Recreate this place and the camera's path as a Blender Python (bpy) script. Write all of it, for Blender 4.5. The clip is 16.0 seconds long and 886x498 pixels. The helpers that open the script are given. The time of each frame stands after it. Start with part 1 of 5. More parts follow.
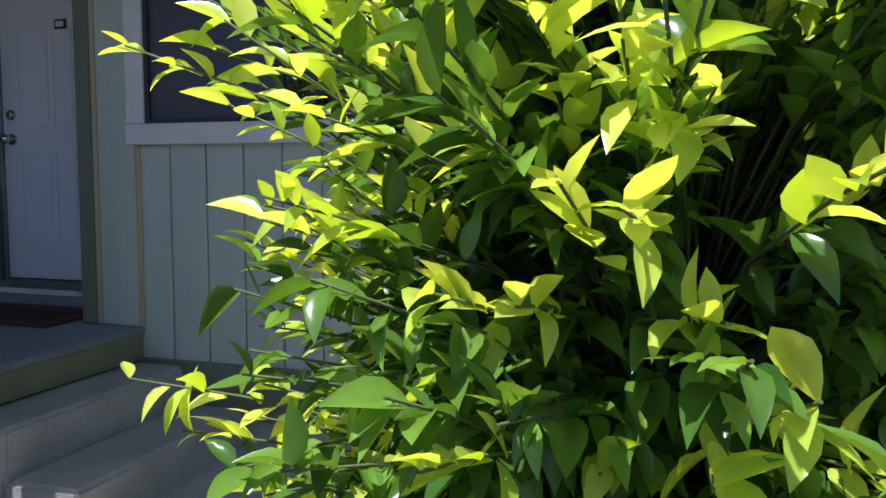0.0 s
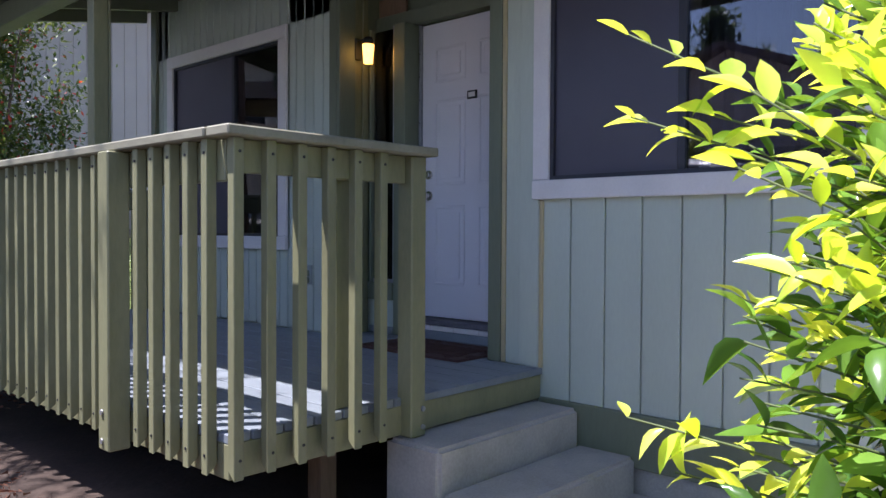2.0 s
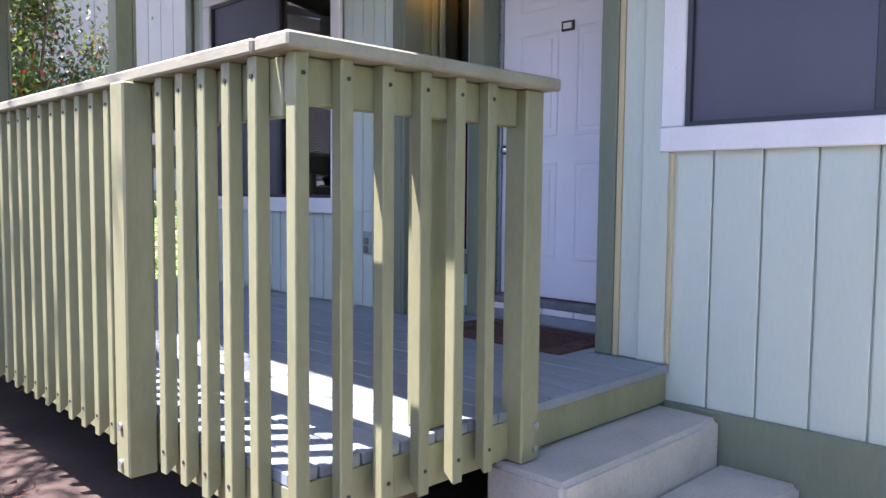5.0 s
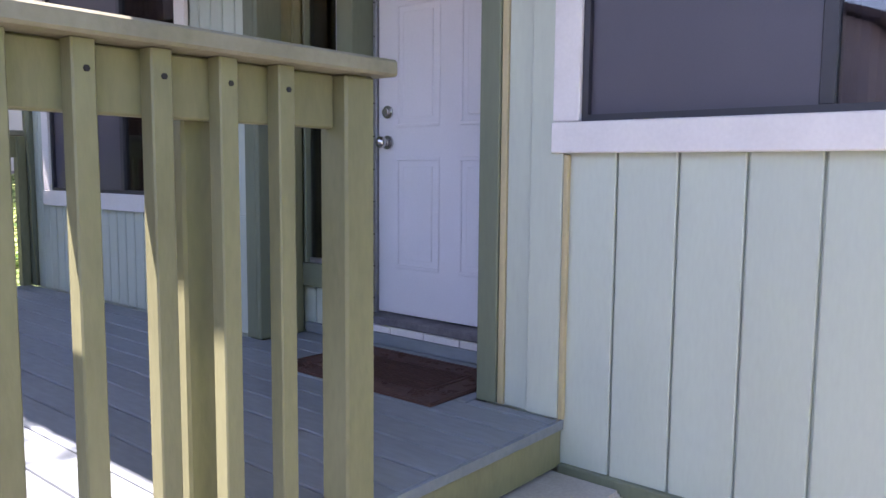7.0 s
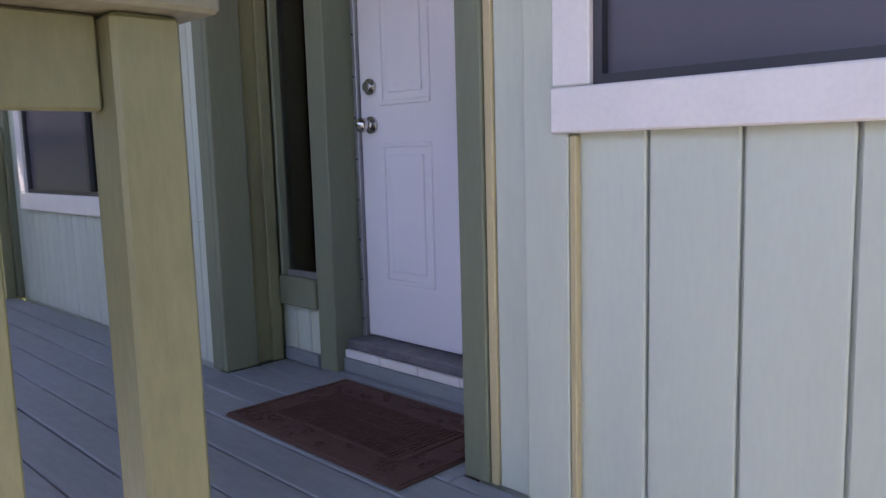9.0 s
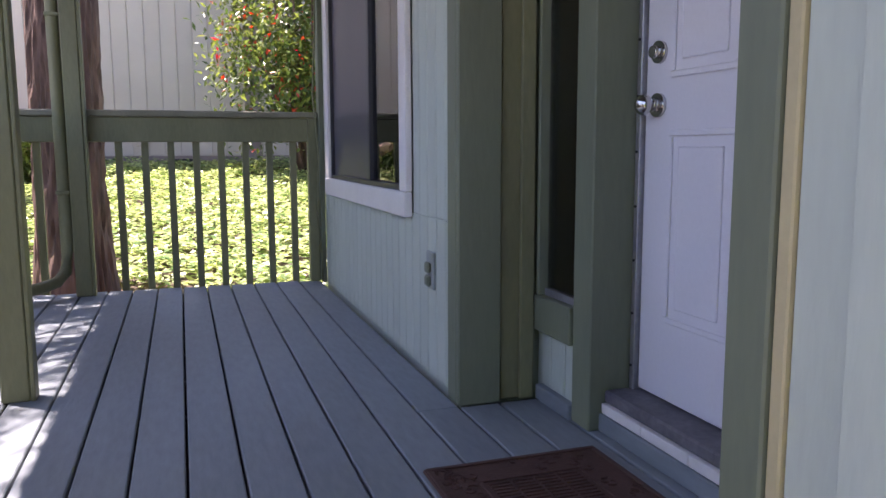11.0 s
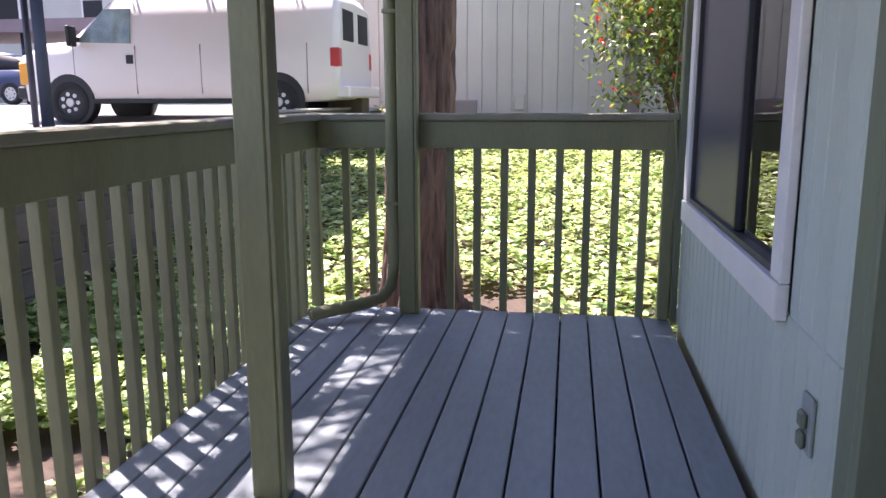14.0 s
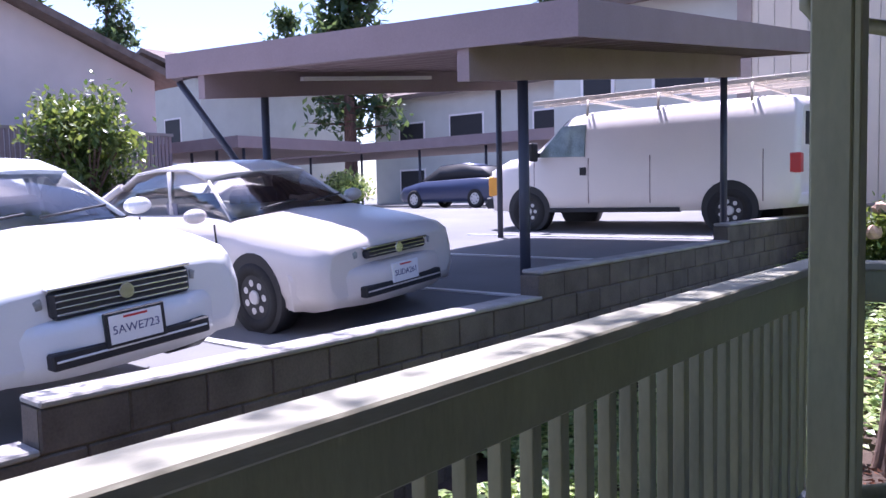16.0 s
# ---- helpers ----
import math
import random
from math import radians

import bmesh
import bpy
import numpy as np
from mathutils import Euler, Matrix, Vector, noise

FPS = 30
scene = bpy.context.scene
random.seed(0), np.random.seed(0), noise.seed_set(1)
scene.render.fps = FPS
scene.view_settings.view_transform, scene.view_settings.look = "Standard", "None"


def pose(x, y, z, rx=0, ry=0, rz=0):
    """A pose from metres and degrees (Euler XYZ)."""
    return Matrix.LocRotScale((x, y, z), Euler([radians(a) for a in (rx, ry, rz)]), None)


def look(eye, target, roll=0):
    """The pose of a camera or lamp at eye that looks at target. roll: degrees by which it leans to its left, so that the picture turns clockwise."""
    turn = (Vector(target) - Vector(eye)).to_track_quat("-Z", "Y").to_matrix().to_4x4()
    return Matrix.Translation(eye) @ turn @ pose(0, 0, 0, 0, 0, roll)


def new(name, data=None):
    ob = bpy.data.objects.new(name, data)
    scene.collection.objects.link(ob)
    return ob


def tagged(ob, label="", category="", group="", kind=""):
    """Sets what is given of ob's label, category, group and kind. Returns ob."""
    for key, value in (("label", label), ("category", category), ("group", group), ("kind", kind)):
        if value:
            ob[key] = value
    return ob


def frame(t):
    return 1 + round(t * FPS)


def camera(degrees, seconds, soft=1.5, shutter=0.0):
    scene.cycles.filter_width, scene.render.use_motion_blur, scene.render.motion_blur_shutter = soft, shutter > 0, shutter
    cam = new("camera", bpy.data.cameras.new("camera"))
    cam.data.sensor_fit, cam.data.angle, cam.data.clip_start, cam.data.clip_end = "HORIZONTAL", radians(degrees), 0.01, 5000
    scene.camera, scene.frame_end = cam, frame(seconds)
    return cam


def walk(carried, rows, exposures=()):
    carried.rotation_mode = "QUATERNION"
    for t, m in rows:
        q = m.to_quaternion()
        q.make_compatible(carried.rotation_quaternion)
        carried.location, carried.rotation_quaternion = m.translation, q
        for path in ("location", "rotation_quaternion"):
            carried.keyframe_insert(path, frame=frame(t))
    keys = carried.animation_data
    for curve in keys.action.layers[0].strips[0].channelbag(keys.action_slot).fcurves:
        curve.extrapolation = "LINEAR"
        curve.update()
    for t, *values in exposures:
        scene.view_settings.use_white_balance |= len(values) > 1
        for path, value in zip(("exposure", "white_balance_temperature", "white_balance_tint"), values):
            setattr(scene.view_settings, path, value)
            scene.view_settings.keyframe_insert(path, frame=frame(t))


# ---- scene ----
cam = camera(59.7, 16.0)
PATH = [
    (0, (-3.182, -2.576, 0.713), (-1.282, -1.975, 0.545), 0.2),
    (0.5, (-3.219, -2.484, 0.689), (-1.429, -1.601, 0.567), 0.0),
    (1, (-3.319, -2.459, 0.718), (-1.641, -1.376, 0.614), 0.1),
    (1.5, (-3.35, -2.434, 0.711), (-1.788, -1.187, 0.647), 0.1),
    (2, (-3.395, -2.395, 0.726), (-1.921, -1.045, 0.68), 0.3),
    (2.5, (-3.433, -2.335, 0.726), (-2.015, -0.925, 0.689), 0.6),
    (3, (-3.386, -2.232, 0.741), (-2.021, -0.772, 0.671), 0.8),
    (5.5, (-2.864, -1.516, 0.71), (-1.413, -0.152, 0.521), 0.1),
    (6, (-2.739, -1.422, 0.792), (-1.22, -0.143, 0.559), -0.3),
    (6.5, (-2.518, -1.322, 0.775), (-0.951, -0.095, 0.57), 0.5),
    (7, (-2.226, -1.336, 0.84), (-0.702, -0.056, 0.636), 0.5),
    (7.5, (-2.023, -1.245, 0.825), (-0.494, 0.033, 0.655), -0.0),
    (8, (-1.861, -1.17, 0.875), (-0.343, 0.112, 0.643), -1.6),
    (10.3, (-0.905, -0.753, 0.844), (0.09, 0.969, 0.631), 0.8),
    (10.5, (-0.849, -0.703, 0.84), (0.042, 1.075, 0.627), 0.8),
    (11, (-0.781, -0.584, 0.848), (-0.146, 1.295, 0.593), -0.2),
    (11.5, (-0.685, -0.432, 0.852), (-0.353, 1.517, 0.551), -1.9),
    (12, (-0.569, -0.272, 0.851), (-0.55, 1.701, 0.52), -3.1),
    (12.5, (-0.471, -0.156, 0.952), (-0.637, 1.797, 0.553), -3.8),
    (13, (-0.458, -0.007, 0.989), (-0.666, 1.944, 0.601), -1.7),
    (13.5, (-0.46, 0.139, 1.086), (-0.713, 2.085, 0.699), -0.6),
    (14, (-0.491, 0.287, 1.16), (-0.806, 2.225, 0.78), -0.2),
    (14.5, (-0.532, 0.445, 1.237), (-1.036, 2.357, 0.934), -0.4),
    (15, (-0.631, 0.469, 1.44), (-1.392, 2.302, 1.198), -0.5),
    (15.5, (-0.785, 0.554, 1.458), (-1.816, 2.259, 1.286), -0.8),
    (16, (-0.899, 0.368, 1.44), (-2.175, 1.902, 1.304), -1.3),
]
walk(cam, [(t, look(eye, target, roll)) for t, eye, target, roll in PATH],
     [(0, 0.42, 5700, 14), (1.5, 0.85, 5700, 20), (3.0, 1.65, 5800, 27), (5.3, 2.35, 5900, 28), (8.0, 2.3, 6500, 30), (10.5, 2.15, 6600, 31),
      (12.5, 2.15, 6400, 29), (14.5, 2.15, 6300, 29), (15.5, 1.65, 5750, 32), (16.0, 1.5, 5500, 34)])

scene.view_settings.exposure = 0.0

# world and sun
world = bpy.data.worlds.new("sky")
scene.world = world
world.use_nodes = True
SUN_DIR = Vector((-0.33, 0.26, 1.0)).normalized()
SUN_ELEV = math.asin(SUN_DIR.z)
wn = world.node_tree.nodes
sky = wn.new("ShaderNodeTexSky")
sky.sky_type = "NISHITA"
sky.sun_disc = False
sky.sun_elevation = SUN_ELEV
sky.sun_rotation = math.atan2(SUN_DIR.x, SUN_DIR.y)
world.node_tree.links.new(sky.outputs[0], wn["Background"].inputs[0])
wn["Background"].inputs[1].default_value = 0.10
sun_data = bpy.data.lights.new("sun", "SUN")
sun_data.energy = 5.0
sun_data.angle = radians(0.5)
sun_data.color = (1.0, 0.95, 0.86)
sun_ob = new("sun", sun_data)
sun_ob.matrix_world = look(SUN_DIR * 60, (0, 0, 0))

# ---------------------------------------------------------------- materials
def mat(name, col, rough=0.6, vary=0.18, scale=6.0, bump=0.15, fine=60.0, metal=0.0, stretch=(1, 1, 1), per=0.0, col2=None, spec=0.5):
    m = bpy.data.materials.new(name)
    m.use_nodes = True
    nt = m.node_tree
    N, L = nt.nodes, nt.links
    b = N["Principled BSDF"]
    b.inputs["Roughness"].default_value = rough
    b.inputs["Metallic"].default_value = metal
    b.inputs["Specular IOR Level"].default_value = spec
    tc = N.new("ShaderNodeTexCoord")
    mp = N.new("ShaderNodeMapping")
    mp.inputs["Scale"].default_value = stretch
    L.new(tc.outputs["Object"], mp.inputs[0])
    geo = N.new("ShaderNodeNewGeometry")
    L.new(geo.outputs["Position"], mp.inputs[0])
    n1 = N.new("ShaderNodeTexNoise")
    n1.inputs["Scale"].default_value = scale
    n1.inputs["Detail"].default_value = 6
    n2 = N.new("ShaderNodeTexNoise")
    n2.inputs["Scale"].default_value = fine
    n2.inputs["Detail"].default_value = 4
    L.new(mp.outputs[0], n1.inputs[0])
    L.new(mp.outputs[0], n2.inputs[0])
    mix = N.new("ShaderNodeMix")
    mix.data_type = "RGBA"
    c2 = col2 or tuple(c * (1 - vary * 1.6) for c in col)
    mix.inputs[6].default_value = (*[c * (1 + vary * .6) for c in col], 1)
    mix.inputs[7].default_value = (*c2, 1)
    ramp = N.new("ShaderNodeValToRGB")
    ramp.color_ramp.elements[0].position = 0.32
    ramp.color_ramp.elements[1].position = 0.72
    add = N.new("ShaderNodeMath")
    add.operation = "MULTIPLY_ADD"
    add.inputs[1].default_value = 0.35
    L.new(n2.outputs[0], add.inputs[0])
    sc = N.new("ShaderNodeMath")
    sc.operation = "MULTIPLY"
    sc.inputs[1].default_value = 0.65
    L.new(n1.outputs[0], sc.inputs[0])
    L.new(sc.outputs[0], add.inputs[2])
    L.new(add.outputs[0], ramp.inputs[0])
    L.new(ramp.outputs[0], mix.inputs[0])
    out = mix.outputs[2]
    if per:
        oi = N.new("ShaderNodeObjectInfo")
        mr = N.new("ShaderNodeMapRange")
        mr.inputs[3].default_value = 1 - per
        mr.inputs[4].default_value = 1 + per
        L.new(oi.outputs["Random"], mr.inputs[0])
        hv = N.new("ShaderNodeHueSaturation")
        L.new(mr.outputs[0], hv.inputs["Value"])
        L.new(out, hv.inputs["Color"])
        out = hv.outputs[0]
    L.new(out, b.inputs["Base Color"])
    if bump:
        bp = N.new("ShaderNodeBump")
        bp.inputs["Strength"].default_value = bump
        bp.inputs["Distance"].default_value = 0.01
        L.new(add.outputs[0], bp.inputs["Height"])
        L.new(bp.outputs[0], b.inputs["Normal"])
    return m


def leaf_mat(name, dark, light, trans=0.45, rough=0.35, per_island=True):
    m = bpy.data.materials.new(name)
    m.use_nodes = True
    N, L = m.node_tree.nodes, m.node_tree.links
    b = N["Principled BSDF"]
    b.inputs["Roughness"].default_value = rough
    geo = N.new("ShaderNodeNewGeometry")
    mix = N.new("ShaderNodeMix")
    mix.data_type = "RGBA"
    mix.inputs[6].default_value = (*dark, 1)
    mix.inputs[7].default_value = (*light, 1)
    L.new(geo.outputs["Random Per Island"], mix.inputs[0])
    n = N.new("ShaderNodeTexNoise")
    n.inputs["Scale"].default_value = 30
    hv = N.new("ShaderNodeHueSaturation")
    mr = N.new("ShaderNodeMapRange")
    mr.inputs[3].default_value = 0.7
    mr.inputs[4].default_value = 1.3
    L.new(n.outputs[0], mr.inputs[0])
    L.new(mr.outputs[0], hv.inputs["Value"])
    L.new(mix.outputs[2], hv.inputs["Color"])
    L.new(hv.outputs[0], b.inputs["Base Color"])
    tr = N.new("ShaderNodeBsdfTranslucent")
    hv2 = N.new("ShaderNodeHueSaturation")
    hv2.inputs["Value"].default_value = 1.9
    hv2.inputs["Hue"].default_value = 0.48
    hv2.inputs["Saturation"].default_value = 1.1
    L.new(hv.outputs[0], hv2.inputs["Color"])
    L.new(hv2.outputs[0], tr.inputs[0])
    ms = N.new("ShaderNodeMixShader")
    ms.inputs[0].default_value = trans
    L.new(b.outputs[0], ms.inputs[1])
    L.new(tr.outputs[0], ms.inputs[2])
    L.new(ms.outputs[0], N["Material Output"].inputs[0])
    return m


def glass_mat(name, tint=(0.5, 0.52, 0.55), ior=1.5):
    m = bpy.data.materials.new(name)
    m.use_nodes = True
    N, L = m.node_tree.nodes, m.node_tree.links
    N.remove(N["Principled BSDF"])
    t = N.new("ShaderNodeBsdfTransparent")
    t.inputs[0].default_value = (*tint, 1)
    g = N.new("ShaderNodeBsdfGlossy")
    g.inputs["Roughness"].default_value = 0.01
    f = N.new("ShaderNodeFresnel")
    f.inputs[0].default_value = ior
    ms = N.new("ShaderNodeMixShader")
    L.new(f.outputs[0], ms.inputs[0])
    L.new(t.outputs[0], ms.inputs[1])
    L.new(g.outputs[0], ms.inputs[2])
    L.new(ms.outputs[0], N["Material Output"].inputs[0])
    return m


M_SIDING = mat("pale_sage_siding", (0.52, 0.57, 0.49), 0.65, 0.06, 3, 0.25, 90, stretch=(1, 1, 0.25), per=0.03)
M_SIDING_T = mat("sage_trim_board", (0.52, 0.56, 0.47), 0.6, 0.07, 4, 0.3, 70, stretch=(1, 1, 0.2))
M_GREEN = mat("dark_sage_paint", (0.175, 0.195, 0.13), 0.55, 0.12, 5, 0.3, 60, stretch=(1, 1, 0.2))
M_RAIL = mat("olive_sage_paint", (0.235, 0.232, 0.125), 0.5, 0.16, 5, 0.4, 70, stretch=(1, 1, 0.3), per=0.04)
M_CAPR = mat("weathered_cap_paint", (0.26, 0.248, 0.18), 0.6, 0.2, 7, 0.5, 60, stretch=(1, 0.3, 1), col2=(0.20, 0.19, 0.13))
M_TAN = mat("tan_paint", (0.50, 0.42, 0.24), 0.6, 0.08, 5, 0.2, 70)
M_WHITE = mat("white_trim_paint", (0.78, 0.74, 0.72), 0.5, 0.06, 5, 0.2, 80)
M_DOOR = mat("white_door_paint", (0.76, 0.74, 0.78), 0.4, 0.04, 3, 0.08, 90)
M_DECK = mat("grey_deck_paint", (0.222, 0.25, 0.272), 0.55, 0.2, 2.2, 0.4, 45, stretch=(1, 0.25, 1), per=0.06)
M_CONC = mat("worn_concrete", (0.44, 0.42, 0.38), 0.85, 0.2, 4, 0.5, 80)
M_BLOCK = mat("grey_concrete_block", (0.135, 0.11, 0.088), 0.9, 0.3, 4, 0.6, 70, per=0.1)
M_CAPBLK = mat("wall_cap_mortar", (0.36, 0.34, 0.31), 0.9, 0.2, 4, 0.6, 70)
M_ASPH = mat("asphalt", (0.17, 0.17, 0.172), 0.9, 0.2, 0.6, 0.4, 120)
M_PAINTW = mat("white_road_paint", (0.7, 0.7, 0.68), 0.8, 0.15, 5, 0.2, 90)
M_KERB = mat("red_kerb_paint", (0.35, 0.08, 0.06), 0.8, 0.2, 4, 0.3, 90)
M_SOIL = mat("mulch_soil", (0.075, 0.05, 0.036), 0.95, 0.35, 3, 1.0, 40)
M_NEEDLE = mat("dry_needles", (0.26, 0.10, 0.05), 0.9, 0.35, 6, 0.6, 60)
M_BARK = mat("pine_bark", (0.17, 0.10, 0.075), 0.95, 0.5, 11, 1.0, 34, stretch=(1, 1, 0.2), col2=(0.03, 0.02, 0.016))
# near-black that stands in for shade in the rooms and under the deck
M_SHADE = mat("painted_dark_shade", (0.05, 0.045, 0.05), 0.9, 0.1, 3, 0)
M_SCREEN = mat("insect_screen", (0.08, 0.074, 0.10), 0.4, 0.08, 3, 0.05, 300)
M_CURTAIN = mat("curtain", (0.20, 0.19, 0.22), 0.9, 0.1, 3, 0.1, stretch=(1, 6, 0.2))
M_FRAME = mat("dark_window_frame", (0.035, 0.035, 0.045), 0.4, 0.1, 6, 0.05)
M_METAL = mat("chrome", (0.62, 0.60, 0.58), 0.18, 0.05, 8, 0.0, metal=1.0)
M_ALU = mat("aluminium_strip", (0.42, 0.42, 0.44), 0.45, 0.2, 9, 0.1, metal=0.7)
M_OUTLET = mat("grey_outlet", (0.33, 0.36, 0.34), 0.5, 0.1, 20, 0.05)
M_MAT = mat("brown_rubber_mat", (0.085, 0.038, 0.028), 0.7, 0.25, 14, 0.6, 120)
M_PINKB = mat("tan_building_siding", (0.56, 0.50, 0.42), 0.75, 0.06, 1.5, 0.2, 50, per=0.03)
M_TAUPE = mat("taupe_trim", (0.27, 0.22, 0.20), 0.7, 0.1, 3, 0.2)
M_CARPORT = mat("carport_fascia_paint", (0.27, 0.20, 0.20), 0.7, 0.1, 2, 0.2)
# the roof underside's shade is put into this dark colour
M_CPDECK = mat("shaded_carport_steel", (0.05, 0.05, 0.09), 0.6, 0.15, 3, 0.1)
M_POST = mat("steel_post_paint", (0.05, 0.055, 0.08), 0.5, 0.15, 5, 0.1)
M_VAN = mat("white_van_paint", (0.78, 0.72, 0.68), 0.35, 0.03, 1.5, 0.0)
M_CARW = mat("white_car_paint", (0.72, 0.72, 0.72), 0.25, 0.02, 2, 0.0)
M_CARS = mat("silver_car_paint", (0.62, 0.57, 0.53), 0.3, 0.03, 2, 0.0)
M_CARB = mat("dark_blue_car_paint", (0.04, 0.05, 0.10), 0.3, 0.05, 2, 0.0)
M_BLACK = mat("black_plastic", (0.018, 0.018, 0.02), 0.6, 0.1, 6, 0.05)
M_TYRE = mat("tyre_rubber", (0.02, 0.02, 0.02), 0.85, 0.15, 20, 0.2)
M_RIM = mat("steel_rim", (0.60, 0.59, 0.57), 0.35, 0.1, 8, 0.0, metal=0.15)
M_RED = mat("red_lens", (0.5, 0.02, 0.02), 0.3, 0.05, 5, 0)
M_LENS = mat("headlight_lens", (0.40, 0.41, 0.40), 0.08, 0.3, 25, 0.1)
M_AMBER = mat("amber_lens", (0.8, 0.35, 0.03), 0.3, 0.05, 5, 0)
M_PLATE = mat("plate_white", (0.75, 0.75, 0.76), 0.5, 0.03, 9, 0)
M_INK = mat("plate_blue", (0.04, 0.05, 0.16), 0.6, 0.03, 9, 0)
M_ROOF = mat("roof_shingles", (0.16, 0.12, 0.10), 0.9, 0.25, 4, 0.5, 40)
M_HOUSE2 = mat("far_house_stucco", (0.52, 0.52, 0.47), 0.8, 0.08, 1, 0.2)
M_HOUSE3 = mat("far_house_pink", (0.60, 0.50, 0.46), 0.8, 0.08, 1, 0.2)
M_LADDER = mat("ladder_metal", (0.62, 0.55, 0.45), 0.5, 0.15, 8, 0.05)
M_GLASS = glass_mat("window_glass", (0.62, 0.6, 0.68), 2.0)
M_CGLASS = glass_mat("car_glass", (0.85, 0.88, 0.88), 2.6)
M_LEMON = leaf_mat("citrus_leaf", (0.04, 0.11, 0.02), (0.21, 0.38, 0.05), 0.3, 0.2)
# young growth, with the brightness of sunlit leaf tops put into its colour
M_LEMON2 = leaf_mat("young_sunlit_citrus_leaf", (0.40, 0.58, 0.055), (0.74, 0.80, 0.14), 0.4, 0.25)
M_IVY = leaf_mat("ivy_leaf", (0.05, 0.12, 0.02), (0.50, 0.58, 0.24), 0.3, 0.35)
M_SHRUB = leaf_mat("shrub_leaf", (0.04, 0.08, 0.02), (0.16, 0.2, 0.05), 0.35, 0.35)
M_REDLEAF = leaf_mat("red_young_leaf", (0.45, 0.05, 0.03), (0.6, 0.15, 0.06), 0.35, 0.4)
M_FAR = leaf_mat("far_foliage", (0.03, 0.06, 0.03), (0.10, 0.15, 0.05), 0.3, 0.5)
M_TWIG = mat("green_twig", (0.10, 0.13, 0.04), 0.7, 0.2, 8, 0.2)
M_BLOOM = mat("faded_bloom", (0.55, 0.36, 0.27), 0.9, 0.2, 8, 0.3)


def lamp_glow():
    m = bpy.data.materials.new("warm_bulb")
    m.use_nodes = True
    b = m.node_tree.nodes["Principled BSDF"]
    b.inputs["Emission Color"].default_value = (1, 0.5, 0.07, 1)
    b.inputs["Emission Strength"].default_value = 2.2
    return m


M_BULB = lamp_glow()

# ---------------------------------------------------------------- mesh helpers
def box(bm, x0, x1, y0, y1, z0, z1, bev=0.0):
    vs = [bm.verts.new((x, y, z)) for x in (x0, x1) for y in (y0, y1) for z in (z0, z1)]
    fs = [bm.faces.new([vs[i] for i in q]) for q in ((0, 1, 3, 2), (4, 6, 7, 5), (0, 4, 5, 1), (2, 3, 7, 6), (0, 2, 6, 4), (1, 5, 7, 3))]
    if bev:
        es = list({e for f in fs for e in f.edges})
        bmesh.ops.bevel(bm, geom=es, offset=bev, segments=1, affect="EDGES")
    return bm


def boxm(x0, x1, y0, y1, z0, z1, bev=0.0):
    return box(bmesh.new(), x0, x1, y0, y1, z0, z1, bev)


def cyl(bm, p0, p1, r0, r1=None, n=12, caps=True):
    r1 = r0 if r1 is None else r1
    p0, p1 = Vector(p0), Vector(p1)
    q = (p1 - p0).to_track_quat("Z", "Y")
    rings = []
    for p, r in ((p0, r0), (p1, r1)):
        rings.append([bm.verts.new(p + q @ Vector((r * math.cos(a), r * math.sin(a), 0))) for a in [2 * math.pi * i / n for i in range(n)]])
    for i in range(n):
        f = bm.faces.new((rings[0][i], rings[0][(i + 1) % n], rings[1][(i + 1) % n], rings[1][i]))
        f.smooth = True
    if caps:
        bm.faces.new(rings[0][::-1])
        bm.faces.new(rings[1])
    return bm


def tube(bm, pts, r, n=10):
    pts = [Vector(p) for p in pts]
    rad = r if isinstance(r, (list, tuple)) else [r] * len(pts)
    rings = []
    for i, p in enumerate(pts):
        d = (pts[min(i + 1, len(pts) - 1)] - pts[max(i - 1, 0)]).normalized()
        q = d.to_track_quat("Z", "Y")
        rings.append([bm.verts.new(p + q @ Vector((rad[i] * math.cos(a), rad[i] * math.sin(a), 0))) for a in [2 * math.pi * k / n for k in range(n)]])
    for a, b in zip(rings, rings[1:]):
        off = min(range(n), key=lambda s: (a[0].co - b[s].co).length)
        for i in range(n):
            f = bm.faces.new((a[i], a[(i + 1) % n], b[(i + 1 + off) % n], b[(i + off) % n]))
            f.smooth = True
    bm.faces.new(rings[0][::-1])
    bm.faces.new(rings[-1])
    return bm


def mesh_of(name, bm, material):
    bmesh.ops.recalc_face_normals(bm, faces=bm.faces)
    me = bpy.data.meshes.new(name)
    bm.to_mesh(me)
    bm.free()
    me.materials.append(material)
    return me


def raw(name, verts, faces, material):
    me = bpy.data.meshes.new(name)
    me.from_pydata(verts, [], faces)
    me.materials.append(material)
    return me


def part(name, bm, material, parent=None, label=""):
    ob = new(name, mesh_of(name, bm, material))
    if parent:
        ob.parent = parent
    return tagged(ob, label)


def thing(name, label, category, group="", at=None, kind=""):
    ob = new(name)
    ob.empty_display_size = 0.1
    if at is not None:
        ob.matrix_world = at
    return tagged(ob, label, category, group, kind)


def piece(name, me, parent, m=None):
    ob = new(name, me)
    ob.parent = parent
    if m is not None:
        ob.matrix_basis = m
    return ob


def struct(name, bm, material, label, category):
    return tagged(part(name, bm, material), label, category, kind="structure")


